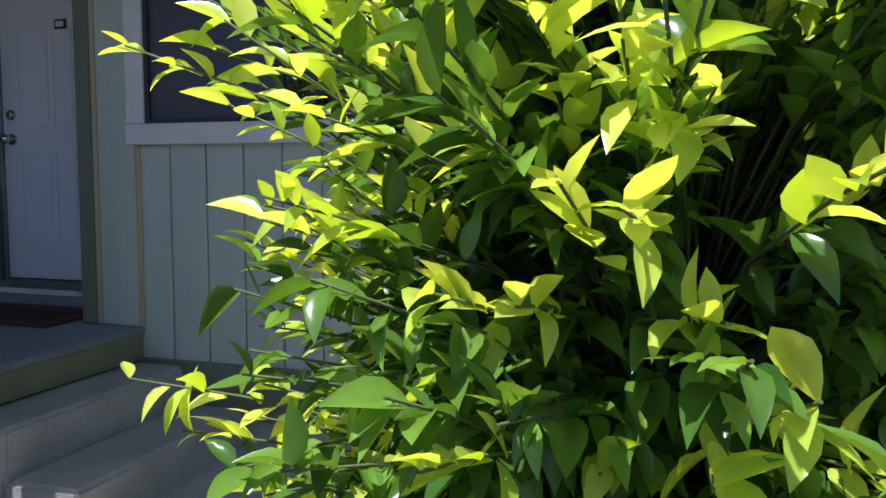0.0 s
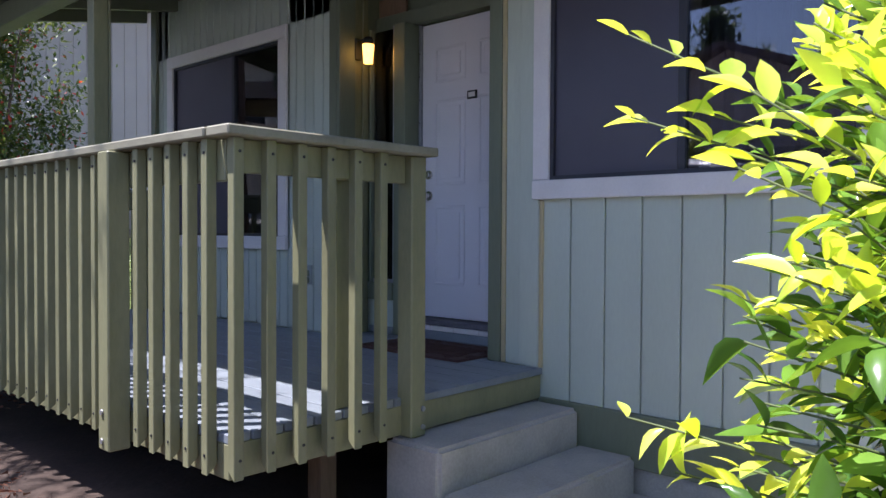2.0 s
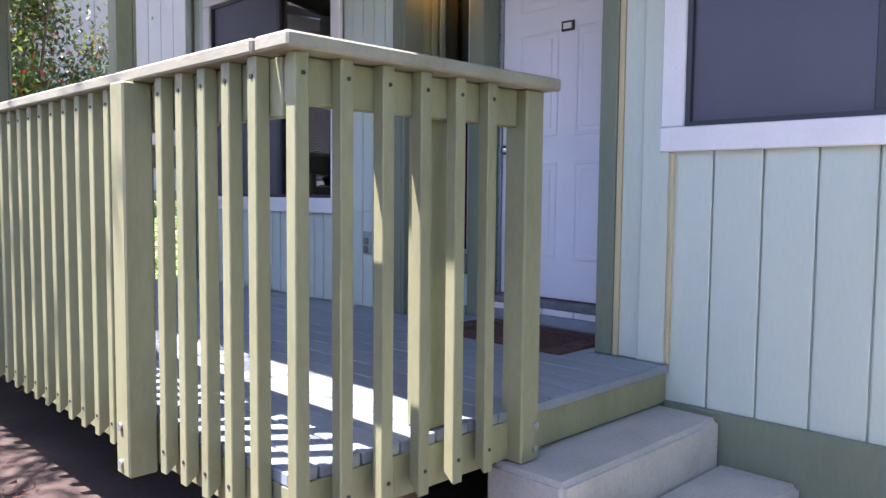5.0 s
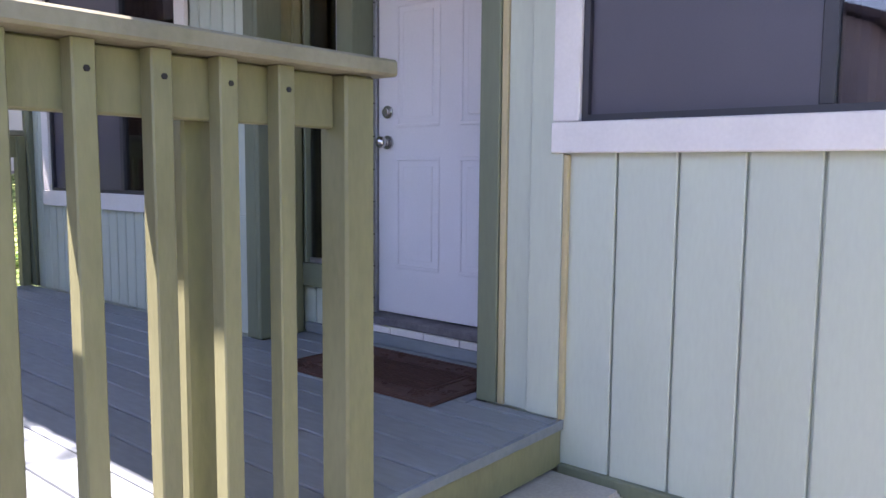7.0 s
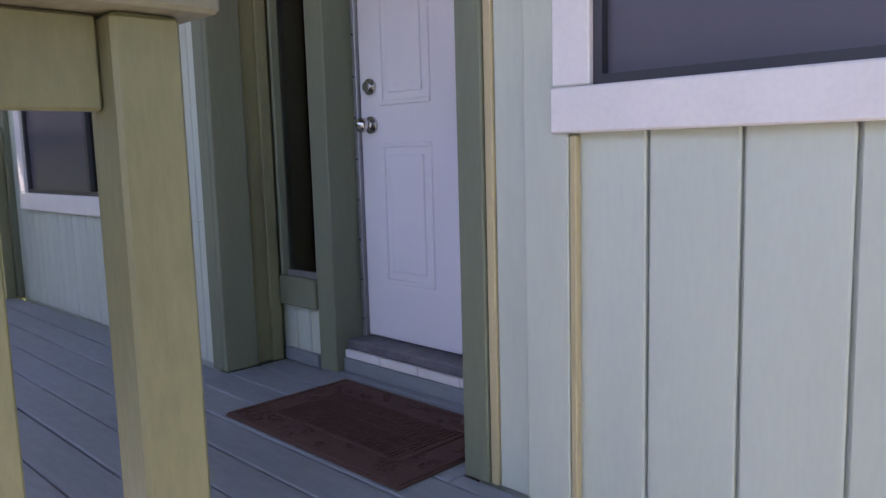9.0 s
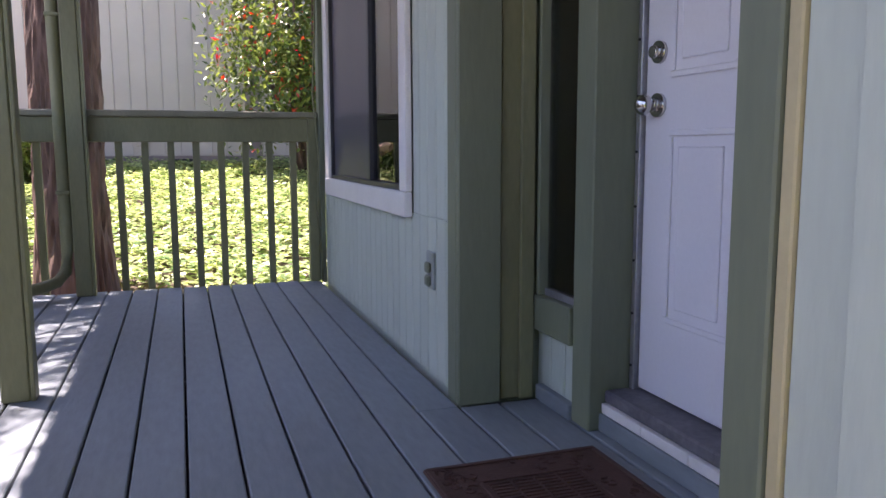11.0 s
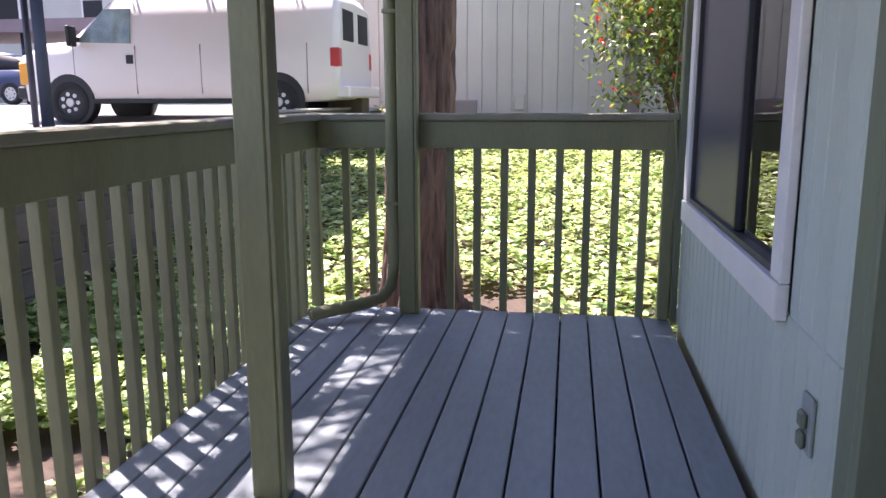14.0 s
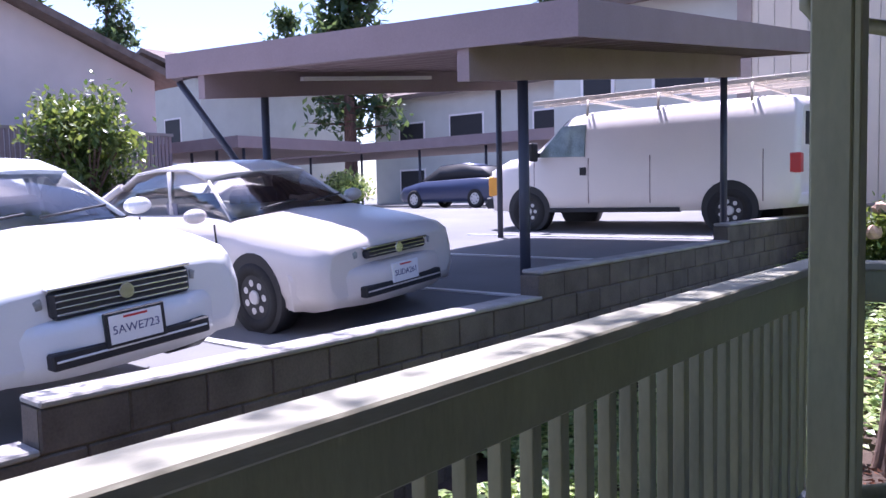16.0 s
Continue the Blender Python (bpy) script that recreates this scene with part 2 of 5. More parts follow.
def extrude_profile(bm, pts, y0, y1):
    """A solid from a closed outline in x and z, between two y planes."""
    a = [bm.verts.new((x, y0, z)) for x, z in pts]
    b = [bm.verts.new((x, y1, z)) for x, z in pts]
    n = len(pts)
    for i in range(n):
        bm.faces.new((a[i], a[(i + 1) % n], b[(i + 1) % n], b[i]))
    bm.faces.new(a[::-1])
    bm.faces.new(b)
    return bm

# ---------------------------------------------------------------- the house
WX = 0.09          # plane of the far porch wall; the near window wall stands at x = 0
TOP = 2.75

house = tagged(part("wall_house_near", boxm(0.02, 0.16, -6.0, -1.64, -0.9, TOP), M_SIDING), "pale sage wall with vertical grooved siding", "wall", kind="structure")
for nm, b in (("wall_house_low", (0.02, 0.16, -1.64, 0.27, -0.9, 0.93)), ("wall_house_high", (0.02, 0.16, -1.64, 0.27, 2.26, TOP)),
              ("wall_house_jamb", (0.02, 0.16, 0.0, 0.27, 0.93, 2.26))):
    struct(nm, boxm(*b), M_SIDING, "pale sage house wall", "wall")
struct("wall_alcove_near", boxm(0.02, 0.62, 0.272, 0.335, -0.2, TOP), M_SIDING, "sage painted side of the entry alcove", "wall")
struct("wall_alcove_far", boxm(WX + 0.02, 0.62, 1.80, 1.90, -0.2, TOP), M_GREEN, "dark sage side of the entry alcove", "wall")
struct("wall_porch_low", boxm(WX + 0.02, 0.25, 1.90, 4.42, -0.9, 0.66), M_SIDING, "pale sage porch wall below the window", "wall")
struct("wall_porch_high", boxm(WX + 0.02, 0.25, 1.90, 4.42, 2.18, TOP), M_SIDING, "pale sage porch wall above the window", "wall")
struct("wall_porch_jamb", boxm(WX + 0.02, 0.25, 1.90, 2.46, 0.66, 2.18), M_SIDING, "pale sage porch wall beside the window", "wall")
struct("wall_porch_end", boxm(WX + 0.02, 0.25, 4.08, 4.42, 0.66, 2.18), M_SIDING, "pale sage porch wall at the corner", "wall")
struct("wall_house_gable", boxm(0.25, 6.0, 4.3, 4.42, -0.9, TOP), M_SIDING, "pale sage end wall of the house", "wall")
# rooms behind the glass, their unlit gloom put into a near-black colour
struct("wall_room_back", boxm(3.0, 3.1, -6.0, 4.3, -0.9, TOP), M_SHADE, "inner room wall, coloured near-black for shade", "wall")
struct("wall_room_floor", boxm(0.17, 3.0, -6.0, 4.3, -0.12, -0.02), M_SHADE, "inner floor, coloured near-black for shade", "floor")
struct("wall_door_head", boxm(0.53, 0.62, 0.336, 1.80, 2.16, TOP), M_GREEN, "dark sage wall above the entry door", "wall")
struct("wall_side_low", boxm(0.392, 0.45, 1.48, 1.80, -0.2, 0.24), M_SIDING, "pale siding below the sidelight", "wall")
struct("wall_end_south", boxm(0.02, 6.0, -6.1, -6.0, -0.9, TOP), M_SIDING, "pale sage end wall", "wall")

# siding boards, each its own strip with a groove between
def siding(parent, xface, ys, z0, z1):
    for ya, yb in zip(ys, ys[1:]):
        lo, hi = min(ya, yb) + 0.004, max(ya, yb) - 0.004
        me = mesh_of("siding_board", boxm(xface, xface + 0.017, lo, hi, z0, z1, 0.004), M_SIDING)
        piece("siding_board", me, parent)


sid_near = thing("siding_near", "pale sage grooved vertical siding boards", "siding", kind="structure")
ys = [0.02] + [0.024 - 0.203 * i for i in range(1, 30)]
siding(sid_near, 0.002, [y for y in ys if y > -1.7], -0.16, 0.93)
siding(sid_near, 0.002, [y for y in ys if y > -1.7], 2.30, TOP)
siding(sid_near, 0.002, [-1.65] + [y for y in ys if y < -1.7], -0.16, TOP)
sid_far = thing("siding_porch", "pale sage grooved siding boards of the porch wall", "siding", kind="structure")
ysf = [1.86 + 0.1035 * i for i in range(25)]
siding(sid_far, WX, ysf, 0.0, 0.60)
siding(sid_far, WX, [1.86, 1.9635, 2.067, 2.17, 2.274, 2.36], 0.60, TOP)
siding(sid_far, WX, [4.17, 4.27, 4.36], 0.60, TOP)
siding(sid_far, WX, ysf, 2.26, TOP)
sl = thing("siding_sidelight", "pale siding boards below the sidelight", "siding", kind="structure")
siding(sl, 0.372, [1.50, 1.60, 1.70, 1.80], 0.0, 0.24)

# trim boards
struct("trim_skirt", boxm(-0.022, 0.018, -6.0, 0.0, -0.42, -0.155, 0.004), M_GREEN, "dark sage skirt board along the wall base", "trim")
struct("trim_foundation", boxm(0.0, 0.14, -6.0, 0.0, -0.9, -0.42), M_CONC, "bare concrete foundation", "foundation")
struct("trim_corner_pale", boxm(-0.022, 0.0, 0.006, 0.132, 0.0, TOP, 0.003), M_SIDING_T, "pale sage corner board", "trim")
struct("trim_tan_inner", boxm(-0.020, 0.001, -0.014, 0.004, 0.0, 0.893, 0.003), M_TAN, "narrow tan edge of the corner board", "trim")
struct("trim_panel_pale", boxm(-0.004, 0.018, 0.134, 0.236, 0.0, TOP, 0.002), M_SIDING_T, "pale sage flat wall panel", "trim")
struct("trim_tan_edge", boxm(-0.012, 0.018, 0.238, 0.264, 0.0, TOP, 0.003), M_TAN, "narrow tan edge strip", "trim")
struct("trim_entry_near", boxm(-0.02, 0.019, 0.266, 0.353, 0.0, TOP, 0.004), M_GREEN, "dark sage corner board beside the entry", "trim")
struct("trim_entry_return", boxm(0.022, 0.10, 0.337, 0.353, 0.0, TOP, 0.003), M_GREEN, "dark sage return board beside the entry", "trim")
struct("trim_column_face", boxm(WX - 0.03, WX, 1.778, 1.858, 0.0, TOP, 0.004), M_GREEN, "dark sage corner board of the porch wall", "trim")
struct("trim_column_return", boxm(WX - 0.03, WX + 0.12, 1.748, 1.776, 0.0, TOP, 0.004), M_GREEN, "dark sage return board of the porch wall", "trim")
struct("trim_column_inner", boxm(WX + 0.13, 0.33, 1.775, 1.798, 0.0, TOP, 0.003), M_RAIL, "olive alcove side board", "trim")
struct("trim_column_strip", boxm(0.285, 0.335, 1.755, 1.773, 0.0, TOP, 0.003), M_RAIL, "olive alcove inner strip", "trim")
struct("trim_house_corner", boxm(WX - 0.03, WX, 4.34, 4.44, 0.0, TOP, 0.004), M_GREEN, "dark sage corner board at the house corner", "trim")
struct("trim_sidelight_post", boxm(0.35, 0.53, 1.40, 1.51, 0.0, 2.16, 0.004), M_GREEN, "dark sage post between door and sidelight", "trim")
struct("trim_sidelight_sill", boxm(0.337, 0.42, 1.512, 1.796, 0.24, 0.36, 0.004), M_GREEN, "dark sage sidelight sill", "trim")
struct("trim_sidelight_jamb", boxm(0.34, 0.42, 1.735, 1.753, 0.362, 2.16, 0.004), M_GREEN, "dark sage sidelight jamb", "trim")
struct("trim_door_jamb", boxm(0.46, 0.53, 0.337, 0.46, 0.0, 2.16, 0.004), M_GREEN, "dark sage door jamb", "trim")
struct("trim_door_header", boxm(0.45, 0.528, 0.337, 1.80, 2.165, 2.27, 0.004), M_GREEN, "dark sage door header", "trim")
struct("trim_sidelight_base", boxm(0.340, 0.370, 1.512, 1.75, 0.0, 0.05, 0.003), M_DECK, "grey base strip below the sidelight", "trim")


def window_unit(name, x, y0, y1, z0, z1, mull, label, sill_drop=0.1, casing=0.1):
    """A sliding window in a wall that faces -x: casing boards, dark frame, glass, screen."""
    w = thing(name, label, "window", kind="structure")
    part("window_sill", boxm(x - 0.035, x + 0.0, y0 - casing, y1 + casing, z0 - sill_drop, z0, 0.004), M_WHITE, w)
    part("casing", boxm(x - 0.028, x + 0.0, y0 - casing, y0 - 0.001, z0 + 0.002, z1, 0.004), M_WHITE, w)
    part("casing", boxm(x - 0.028, x + 0.0, y1 + 0.001, y1 + casing, z0 + 0.002, z1, 0.004), M_WHITE, w)
    part("casing", boxm(x - 0.03, x + 0.0, y0 - casing, y1 + casing, z1 + 0.002, z1 + 0.1, 0.004), M_WHITE, w)
    f = bmesh.new()
    t = 0.022
    box(f, x - 0.012, x + 0.06, y0, y0 + t, z0, z1)
    box(f, x - 0.012, x + 0.06, y1 - t, y1, z0, z1)
    box(f, x - 0.0125, x + 0.0605, y0 + t, y1 - t, z0, z0 + t)
    box(f, x - 0.0125, x + 0.0605, y0 + t, y1 - t, z1 - t, z1)
    part("window_frame", f, M_FRAME, w, "dark bronze metal window frame")
    s = bmesh.new()
    box(s, x + 0.0, x + 0.03, mull - 0.02, mull + 0.02, z0 + t, z1 - t, 0.003)
    part("meeting_stile", s, M_FRAME, w)
    for a, b, dx in ((y0 + t, mull - 0.02, 0.02), (mull + 0.02, y1 - t, 0.028)):
        p = part("pane", boxm(x + dx, x + dx + 0.005, a, b, z0 + t, z1 - t), M_GLASS, w)
        p.visible_shadow = False
    return w


w1 = window_unit("window_1", 0.0, -1.545, -0.055, 0.998, 2.22, -0.78, "sliding window with white casing and dark frame")
part("insect_screen", boxm(0.008, 0.011, -0.762, -0.078, 1.02, 2.2), M_SCREEN, w1, "dark insect screen")
w2 = window_unit("window_2", WX, 2.47, 4.05, 0.68, 2.16, 3.12, "sliding porch window with white casing, screen on one half")
part("insect_screen", boxm(WX + 0.005, WX + 0.007, 3.14, 4.02, 0.7, 2.14), M_SCREEN, w2, "dark insect screen")
w3 = thing("window_3", "narrow sidelight window beside the entry door", "window", kind="structure")
p = part("pane", boxm(0.375, 0.38, 1.53, 1.735, 0.38, 2.14), M_GLASS, w3)
f = bmesh.new()
box(f, 0.365, 0.39, 1.512, 1.53, 0.362, 2.16)
box(f, 0.365, 0.39, 1.53, 1.735, 0.362, 0.385)
part("window_frame", f, M_ALU, w3, "worn aluminium frame")
def curtain(y0, y1, x, z0, z1, mat_, label):
    v, fc = [], []
    n = int((y1 - y0) / 0.02)
    for i in range(n + 1):
        y = y0 + (y1 - y0) * i / n
        xx = x + 0.025 * math.sin(i * 0.9) + 0.01 * math.sin(i * 2.3)
        v += [(xx, y, z0), (xx, y, z1)]
    fc = [(2 * i, 2 * i + 1, 2 * i + 3, 2 * i + 2) for i in range(n)]
    tagged(new("curtain", raw("curtain", v, fc, mat_)), label, "curtain")


curtain(-1.7, 0.1, 0.35, -0.02, 2.4, M_CURTAIN, "grey curtain behind the near window")
M_BROWNC = mat("brown_panel", (0.24, 0.16, 0.10), 0.6, 0.25, 4, 0.1, stretch=(1, 1, 0.2))
struct("wall_sidelight_inner", boxm(0.47, 0.49, 1.512, 1.79, -0.02, 2.4), M_BROWNC, "brown panel behind the sidelight", "wall")

# the entry door
DX = 0.50
d = thing("door_1", "white six-panel entry door, closed", "door", kind="structure")
DY0, DY1, DZ0, DZ1 = 0.462, 1.372, 0.135, 2.15
part("door_slab", boxm(DX, DX + 0.042, DY0, DY1, DZ0, DZ1, 0.003), M_DOOR, d)
for ya, yb in ((0.585, 0.86), (0.975, 1.25)):
    for za, zb in ((0.36, 0.90), (1.04, 1.62), (1.74, 1.98)):
        pb = bmesh.new()
        for b in ((ya, yb, za, za + 0.018), (ya, yb, zb - 0.018, zb), (ya, ya + 0.018, za + 0.018, zb - 0.018), (yb - 0.018, yb, za + 0.018, zb - 0.018)):
            box(pb, DX - 0.007, DX, *b, 0.003)
        box(pb, DX - 0.005, DX, ya + 0.045, yb - 0.045, za + 0.045, zb - 0.045, 0.004)
        part("door_panel", pb, M_DOOR, d)
ws = part("weather_strip", boxm(0.485, 0.53, 1.376, 1.398, 0.12, 2.16, 0.002), M_ALU, d, "riveted aluminium weather strip")
for i in range(12):
    rb = bmesh.new()
    cyl(rb, (0.481, 1.387, 0.2 + i * 0.16), (0.486, 1.387, 0.2 + i * 0.16), 0.004, n=6)
    part("rivet", rb, M_BLACK, ws)
for z, r in ((1.115, 0.031), (0.97, 0.033)):
    k = bmesh.new()
    cyl(k, (DX - 0.012, 1.305, z), (DX, 1.305, z), r, n=20)
    cyl(k, (DX - 0.03, 1.305, z), (DX - 0.012, 1.305, z), r * 0.55, n=16)
    kp = part("deadbolt" if z > 1 else "door_knob", k, M_METAL, d, "polished chrome lock")
    if z < 1:
        kb = bmesh.new()
        bmesh.ops.create_uvsphere(kb, u_segments=16, v_segments=10, radius=0.029, matrix=Matrix.Translation((DX - 0.052, 1.305, z)) @ Matrix.Diagonal((0.85, 1, 1, 1)))
        for fc in kb.faces:
            fc.smooth = True
        part("knob_ball", kb, M_METAL, kp)
kn = bmesh.new()
box(kn, DX - 0.012, DX - 0.003, 0.87, 0.955, 1.60, 1.655, 0.003)
kno = part("door_plaque", kn, M_BLACK, d, "small dark framed peephole plate")
part("plaque_face", boxm(DX - 0.015, DX - 0.0125, 0.885, 0.94, 1.612, 1.643), M_WHITE, kno)
th = thing("door_sill", "worn dark wooden threshold with pale tiles below", "threshold", kind="structure")
part("sill_board", boxm(0.40, 0.53, 0.338, 1.398, 0.09, 0.128, 0.006), mat("worn_wood_sill", (0.07, 0.065, 0.075), 0.7, 0.5, 12, 0.6, 60, col2=(0.2, 0.19, 0.2)), th, "scuffed dark wooden threshold")
part("sill_riser", boxm(0.385, 0.50, 0.338, 1.405, 0.0, 0.055, 0.004), M_DECK, th)
for i in range(5):
    part("sill_tile", boxm(0.392, 0.42, 0.342 + i * 0.212, 0.338 + i * 0.212 + 0.212, 0.057, 0.088, 0.002), M_WHITE, th)

# doormat with a raised border and rows of ribs
dm = thing("doormat", "brown moulded rubber doormat on the deck before the door", "doormat")
part("mat_base", boxm(-0.21, 0.30, 0.41, 1.28, 0.0, 0.009, 0.003), M_MAT, dm)
bb = bmesh.new()
for b in ((-0.205, 0.295, 0.415, 0.43), (-0.205, 0.295, 1.26, 1.275), (-0.205, -0.19, 0.43, 1.26), (0.28, 0.295, 0.43, 1.26), (-0.10, 0.19, 0.53, 0.54), (-0.10, 0.19, 1.15, 1.16), (-0.10, -0.09, 0.54, 1.15), (0.18, 0.19, 0.54, 1.15)):
    box(bb, *b, 0.009, 0.014, 0.002)
part("mat_border", bb, M_MAT, dm)
rb = bmesh.new()
for i in range(34):
    y = 0.56 + i * 0.0173
    for j in range(4):
        box(rb, -0.08 + j * 0.064, -0.08 + j * 0.064 + 0.055, y, y + 0.008, 0.009, 0.0135)
tagged(part("mat_ribs", rb, M_MAT, dm), kind="stuff")
sc = bmesh.new()
rs = random.Random(4)
for i in range(70):
    side = i % 4
    cx, cy = {0: (rs.uniform(-.18, -.11), rs.uniform(.45, 1.24)), 1: (rs.uniform(.2, .27), rs.uniform(.45, 1.24)), 2: (rs.uniform(-.18, .27), rs.uniform(.44, .52)), 3: (rs.uniform(-.18, .27), rs.uniform(1.17, 1.25))}[side]
    a0 = rs.uniform(0, 6)
    tube(sc, [(cx + 0.02 * math.cos(a0 + k) * (1 - k * .15), cy + 0.02 * math.sin(a0 + k) * (1 - k * .15), 0.011) for k in range(5)], 0.0028, 4)
tagged(part("scroll_relief", sc, M_MAT, dm), kind="stuff")

# outlet
o = thing("outlet", "grey weatherproof double outlet on the porch wall", "outlet")
part("cover_plate", boxm(WX - 0.012, WX - 0.001, 2.075, 2.155, 0.335, 0.475, 0.003), M_OUTLET, o)
for z in (0.365, 0.415):
    part("socket_lid", boxm(WX - 0.028, WX - 0.0125, 2.095, 2.135, z - 0.02, z + 0.022, 0.006), M_GREEN, o, "dark hinged socket lid")

# wall lantern by the door
lt = thing("wall_lantern", "lit amber glass wall lantern in the entry alcove", "lamp")
lb = bmesh.new()
box(lb, 0.20, 0.26, 1.74, 1.7735, 1.93, 2.08, 0.005)
cyl(lb, (0.23, 1.745, 2.06), (0.23, 1.64, 2.06), 0.01)
cyl(lb, (0.23, 1.64, 2.02), (0.23, 1.64, 2.07), 0.045, 0.03)
part("bracket", lb, M_BLACK, lt)
lg = bmesh.new()
cyl(lg, (0.23, 1.64, 1.89), (0.23, 1.64, 2.02), 0.032, 0.042, n=14)
part("bulb_glass", lg, M_BULB, lt, "glowing amber glass")

# ---------------------------------------------------------------- porch roof
rf = thing("roof_porch", "porch roof with dark boards and olive rafters", "roof", kind="structure")
rb = bmesh.new()
extrude_profile(rb, [(-1.85, 2.40), (0.05, 2.75), (0.05, 2.83), (-1.85, 2.48)], -0.7, 4.56)
part("roof_deck", rb, M_ROOF, rf)
rb = bmesh.new()
extrude_profile(rb, [(-0.88, 2.58), (0.05, 2.75), (0.05, 2.83), (-0.88, 2.66)], -6.2, -0.702)
part("roof_deck", rb, M_ROOF, rf)
for i in range(10):
    y = -0.6 + i * 0.565
    rb = bmesh.new()
    extrude_profile(rb, [(-1.80, 2.30), (0.05, 2.64), (0.05, 2.745), (-1.80, 2.405)], y, y + 0.045)
    part("rafter", rb, M_GREEN, rf)
part("beam", boxm(-1.38, -1.26, -0.65, 4.55, 2.22, 2.38, 0.006), M_GREEN, rf)
part("fascia", boxm(-1.885, -1.853, -0.7, 4.56, 2.32, 2.50, 0.004), M_GREEN, rf)
part("fascia", boxm(-0.91, -0.883, -6.2, -0.7, 2.50, 2.68, 0.004), M_GREEN, rf)
gt = thing("gutter", "olive metal gutter along the porch eave", "gutter", kind="structure")
gb = bmesh.new()
extrude_profile(gb, [(-1.99, 2.49), (-2.0, 2.42), (-1.96, 2.38), (-1.89, 2.38), (-1.89, 2.49), (-1.9, 2.49), (-1.9, 2.39), (-1.955, 2.39), (-1.985, 2.43), (-1.98, 2.49)], -0.7, 4.56)
part("trough", gb, M_RAIL, gt)
struct("roof_house", extrude_profile(bmesh.new(), [(0.05, 2.75), (6.0, 3.9), (6.0, 4.0), (0.05, 2.83)], -6.2, 4.6), M_ROOF, "brown shingled house roof", "roof")
# room darkness is painted into the ceiling's colour too
struct("ceiling_room", boxm(0.17, 6.0, -6.0, 4.3, TOP - 0.05, TOP), M_SHADE, "room ceiling, coloured near-black for shade", "ceiling")


def roof_post(x, y, label):
    t = thing("roof_post", label, "post", "porch roof posts")
    part("shaft", boxm(x - 0.045, x + 0.045, y - 0.045, y + 0.045, 0.0, 2.22, 0.005), M_RAIL, t)
    part("corner_strip", boxm(x + 0.047, x + 0.062, y - 0.045, y + 0.025, 0.0, 2.22, 0.003), M_RAIL, t)
    return t


roof_post(-1.345, 2.325, "olive painted square roof post standing on the deck")
roof_post(-1.345, 4.36, "olive painted roof post beside the downspout")
ds = thing("downspout", "olive round downspout with elbows beside the roof post", "downspout")
db = bmesh.new()
tube(db, [(-1.94, 4.36, 2.38), (-1.94, 4.36, 2.30), (-1.90, 4.36, 2.24), (-1.55, 4.36, 2.13), (-1.47, 4.36, 2.08), (-1.433, 4.36, 1.98), (-1.428, 4.36, 1.0), (-1.428, 4.36, 0.27), (-1.44, 4.33, 0.15), (-1.48, 4.27, 0.10), (-1.56, 4.2, 0.08), (-1.80, 4.02, 0.06)], 0.034, 12)
part("pipe", db, M_RAIL, ds)
for z in (0.6, 1.6):
    part("strap", boxm(-1.466, -1.392, 4.322, 4.398, z, z + 0.02, 0.002), M_RAIL, ds)

# ---------------------------------------------------------------- deck
DK0, DK1, DEND = -1.90, 0.40, 4.45
dk = thing("floor_deck", "grey painted wooden deck boards", "deck", kind="structure")
BP = 0.1435
X0 = -0.512
i0 = int((X0 - DK0) / BP) + 1
xs = [X0 + BP * i for i in range(-i0, 8)]
dr = random.Random(7)
for xa in xs:
    lo, hi = max(xa + 0.004, DK0), xa + BP - 0.004
    if lo > 0.38:
        break
    y_lo, y_hi = 0.0, DEND
    if lo > WX - 0.05:
        hi = min(hi, 0.50)
        y_lo, y_hi = 0.355, 1.746
    elif hi > -0.004:
        piece("deck_board", mesh_of("deck_board", boxm(lo, -0.024, 0.0, 0.353, -0.036, 0.0, 0.003), M_DECK), dk)
        y_lo, y_hi = 0.355, 1.746
        piece("deck_board", mesh_of("deck_board", boxm(lo, WX - 0.033, 1.75, 4.42, -0.036, 0.0, 0.003), M_DECK), dk)
    for a, b in [(y_lo, y_hi)]:
        dz = dr.uniform(-0.0015, 0.0015)
        me = mesh_of("deck_board", boxm(lo, hi, a, b, -0.036 + dz, dz, 0.004), M_DECK)
        piece("deck_board", me, dk)
joist = thing("deck_frame", "sage deck rim boards over joists coloured near-black for shade", "deck frame", kind="structure")
part("rim_front", boxm(-1.90, -0.002, -0.002, 0.036, -0.165, -0.037, 0.003), M_RAIL, joist)
part("front_cap_strip", boxm(-0.98, -0.002, -0.012, -0.003, -0.036, -0.002, 0.002), M_DECK, joist)
part("rim_side", boxm(-1.90, -1.862, 0.037, 4.45, -0.165, -0.037, 0.003), M_RAIL, joist)
part("rim_end", boxm(-1.861, 0.05, 4.412, 4.45, -0.165, -0.037, 0.003), M_RAIL, joist)
# joists borrow the near-black: under-deck shade put into their colour
for i in range(10):
    y = 0.35 + i * 0.42
    part("joist", boxm(-1.86, 0.0, y, y + 0.038, -0.2, -0.037), M_SHADE, joist)
for x, y in ((-1.2, 0.35), (-1.2, 2.3), (-1.2, 4.1)):
    part("support_post", boxm(x - 0.045, x + 0.045, y - 0.045, y + 0.045, -0.9, -0.2), M_BROWNC, joist)

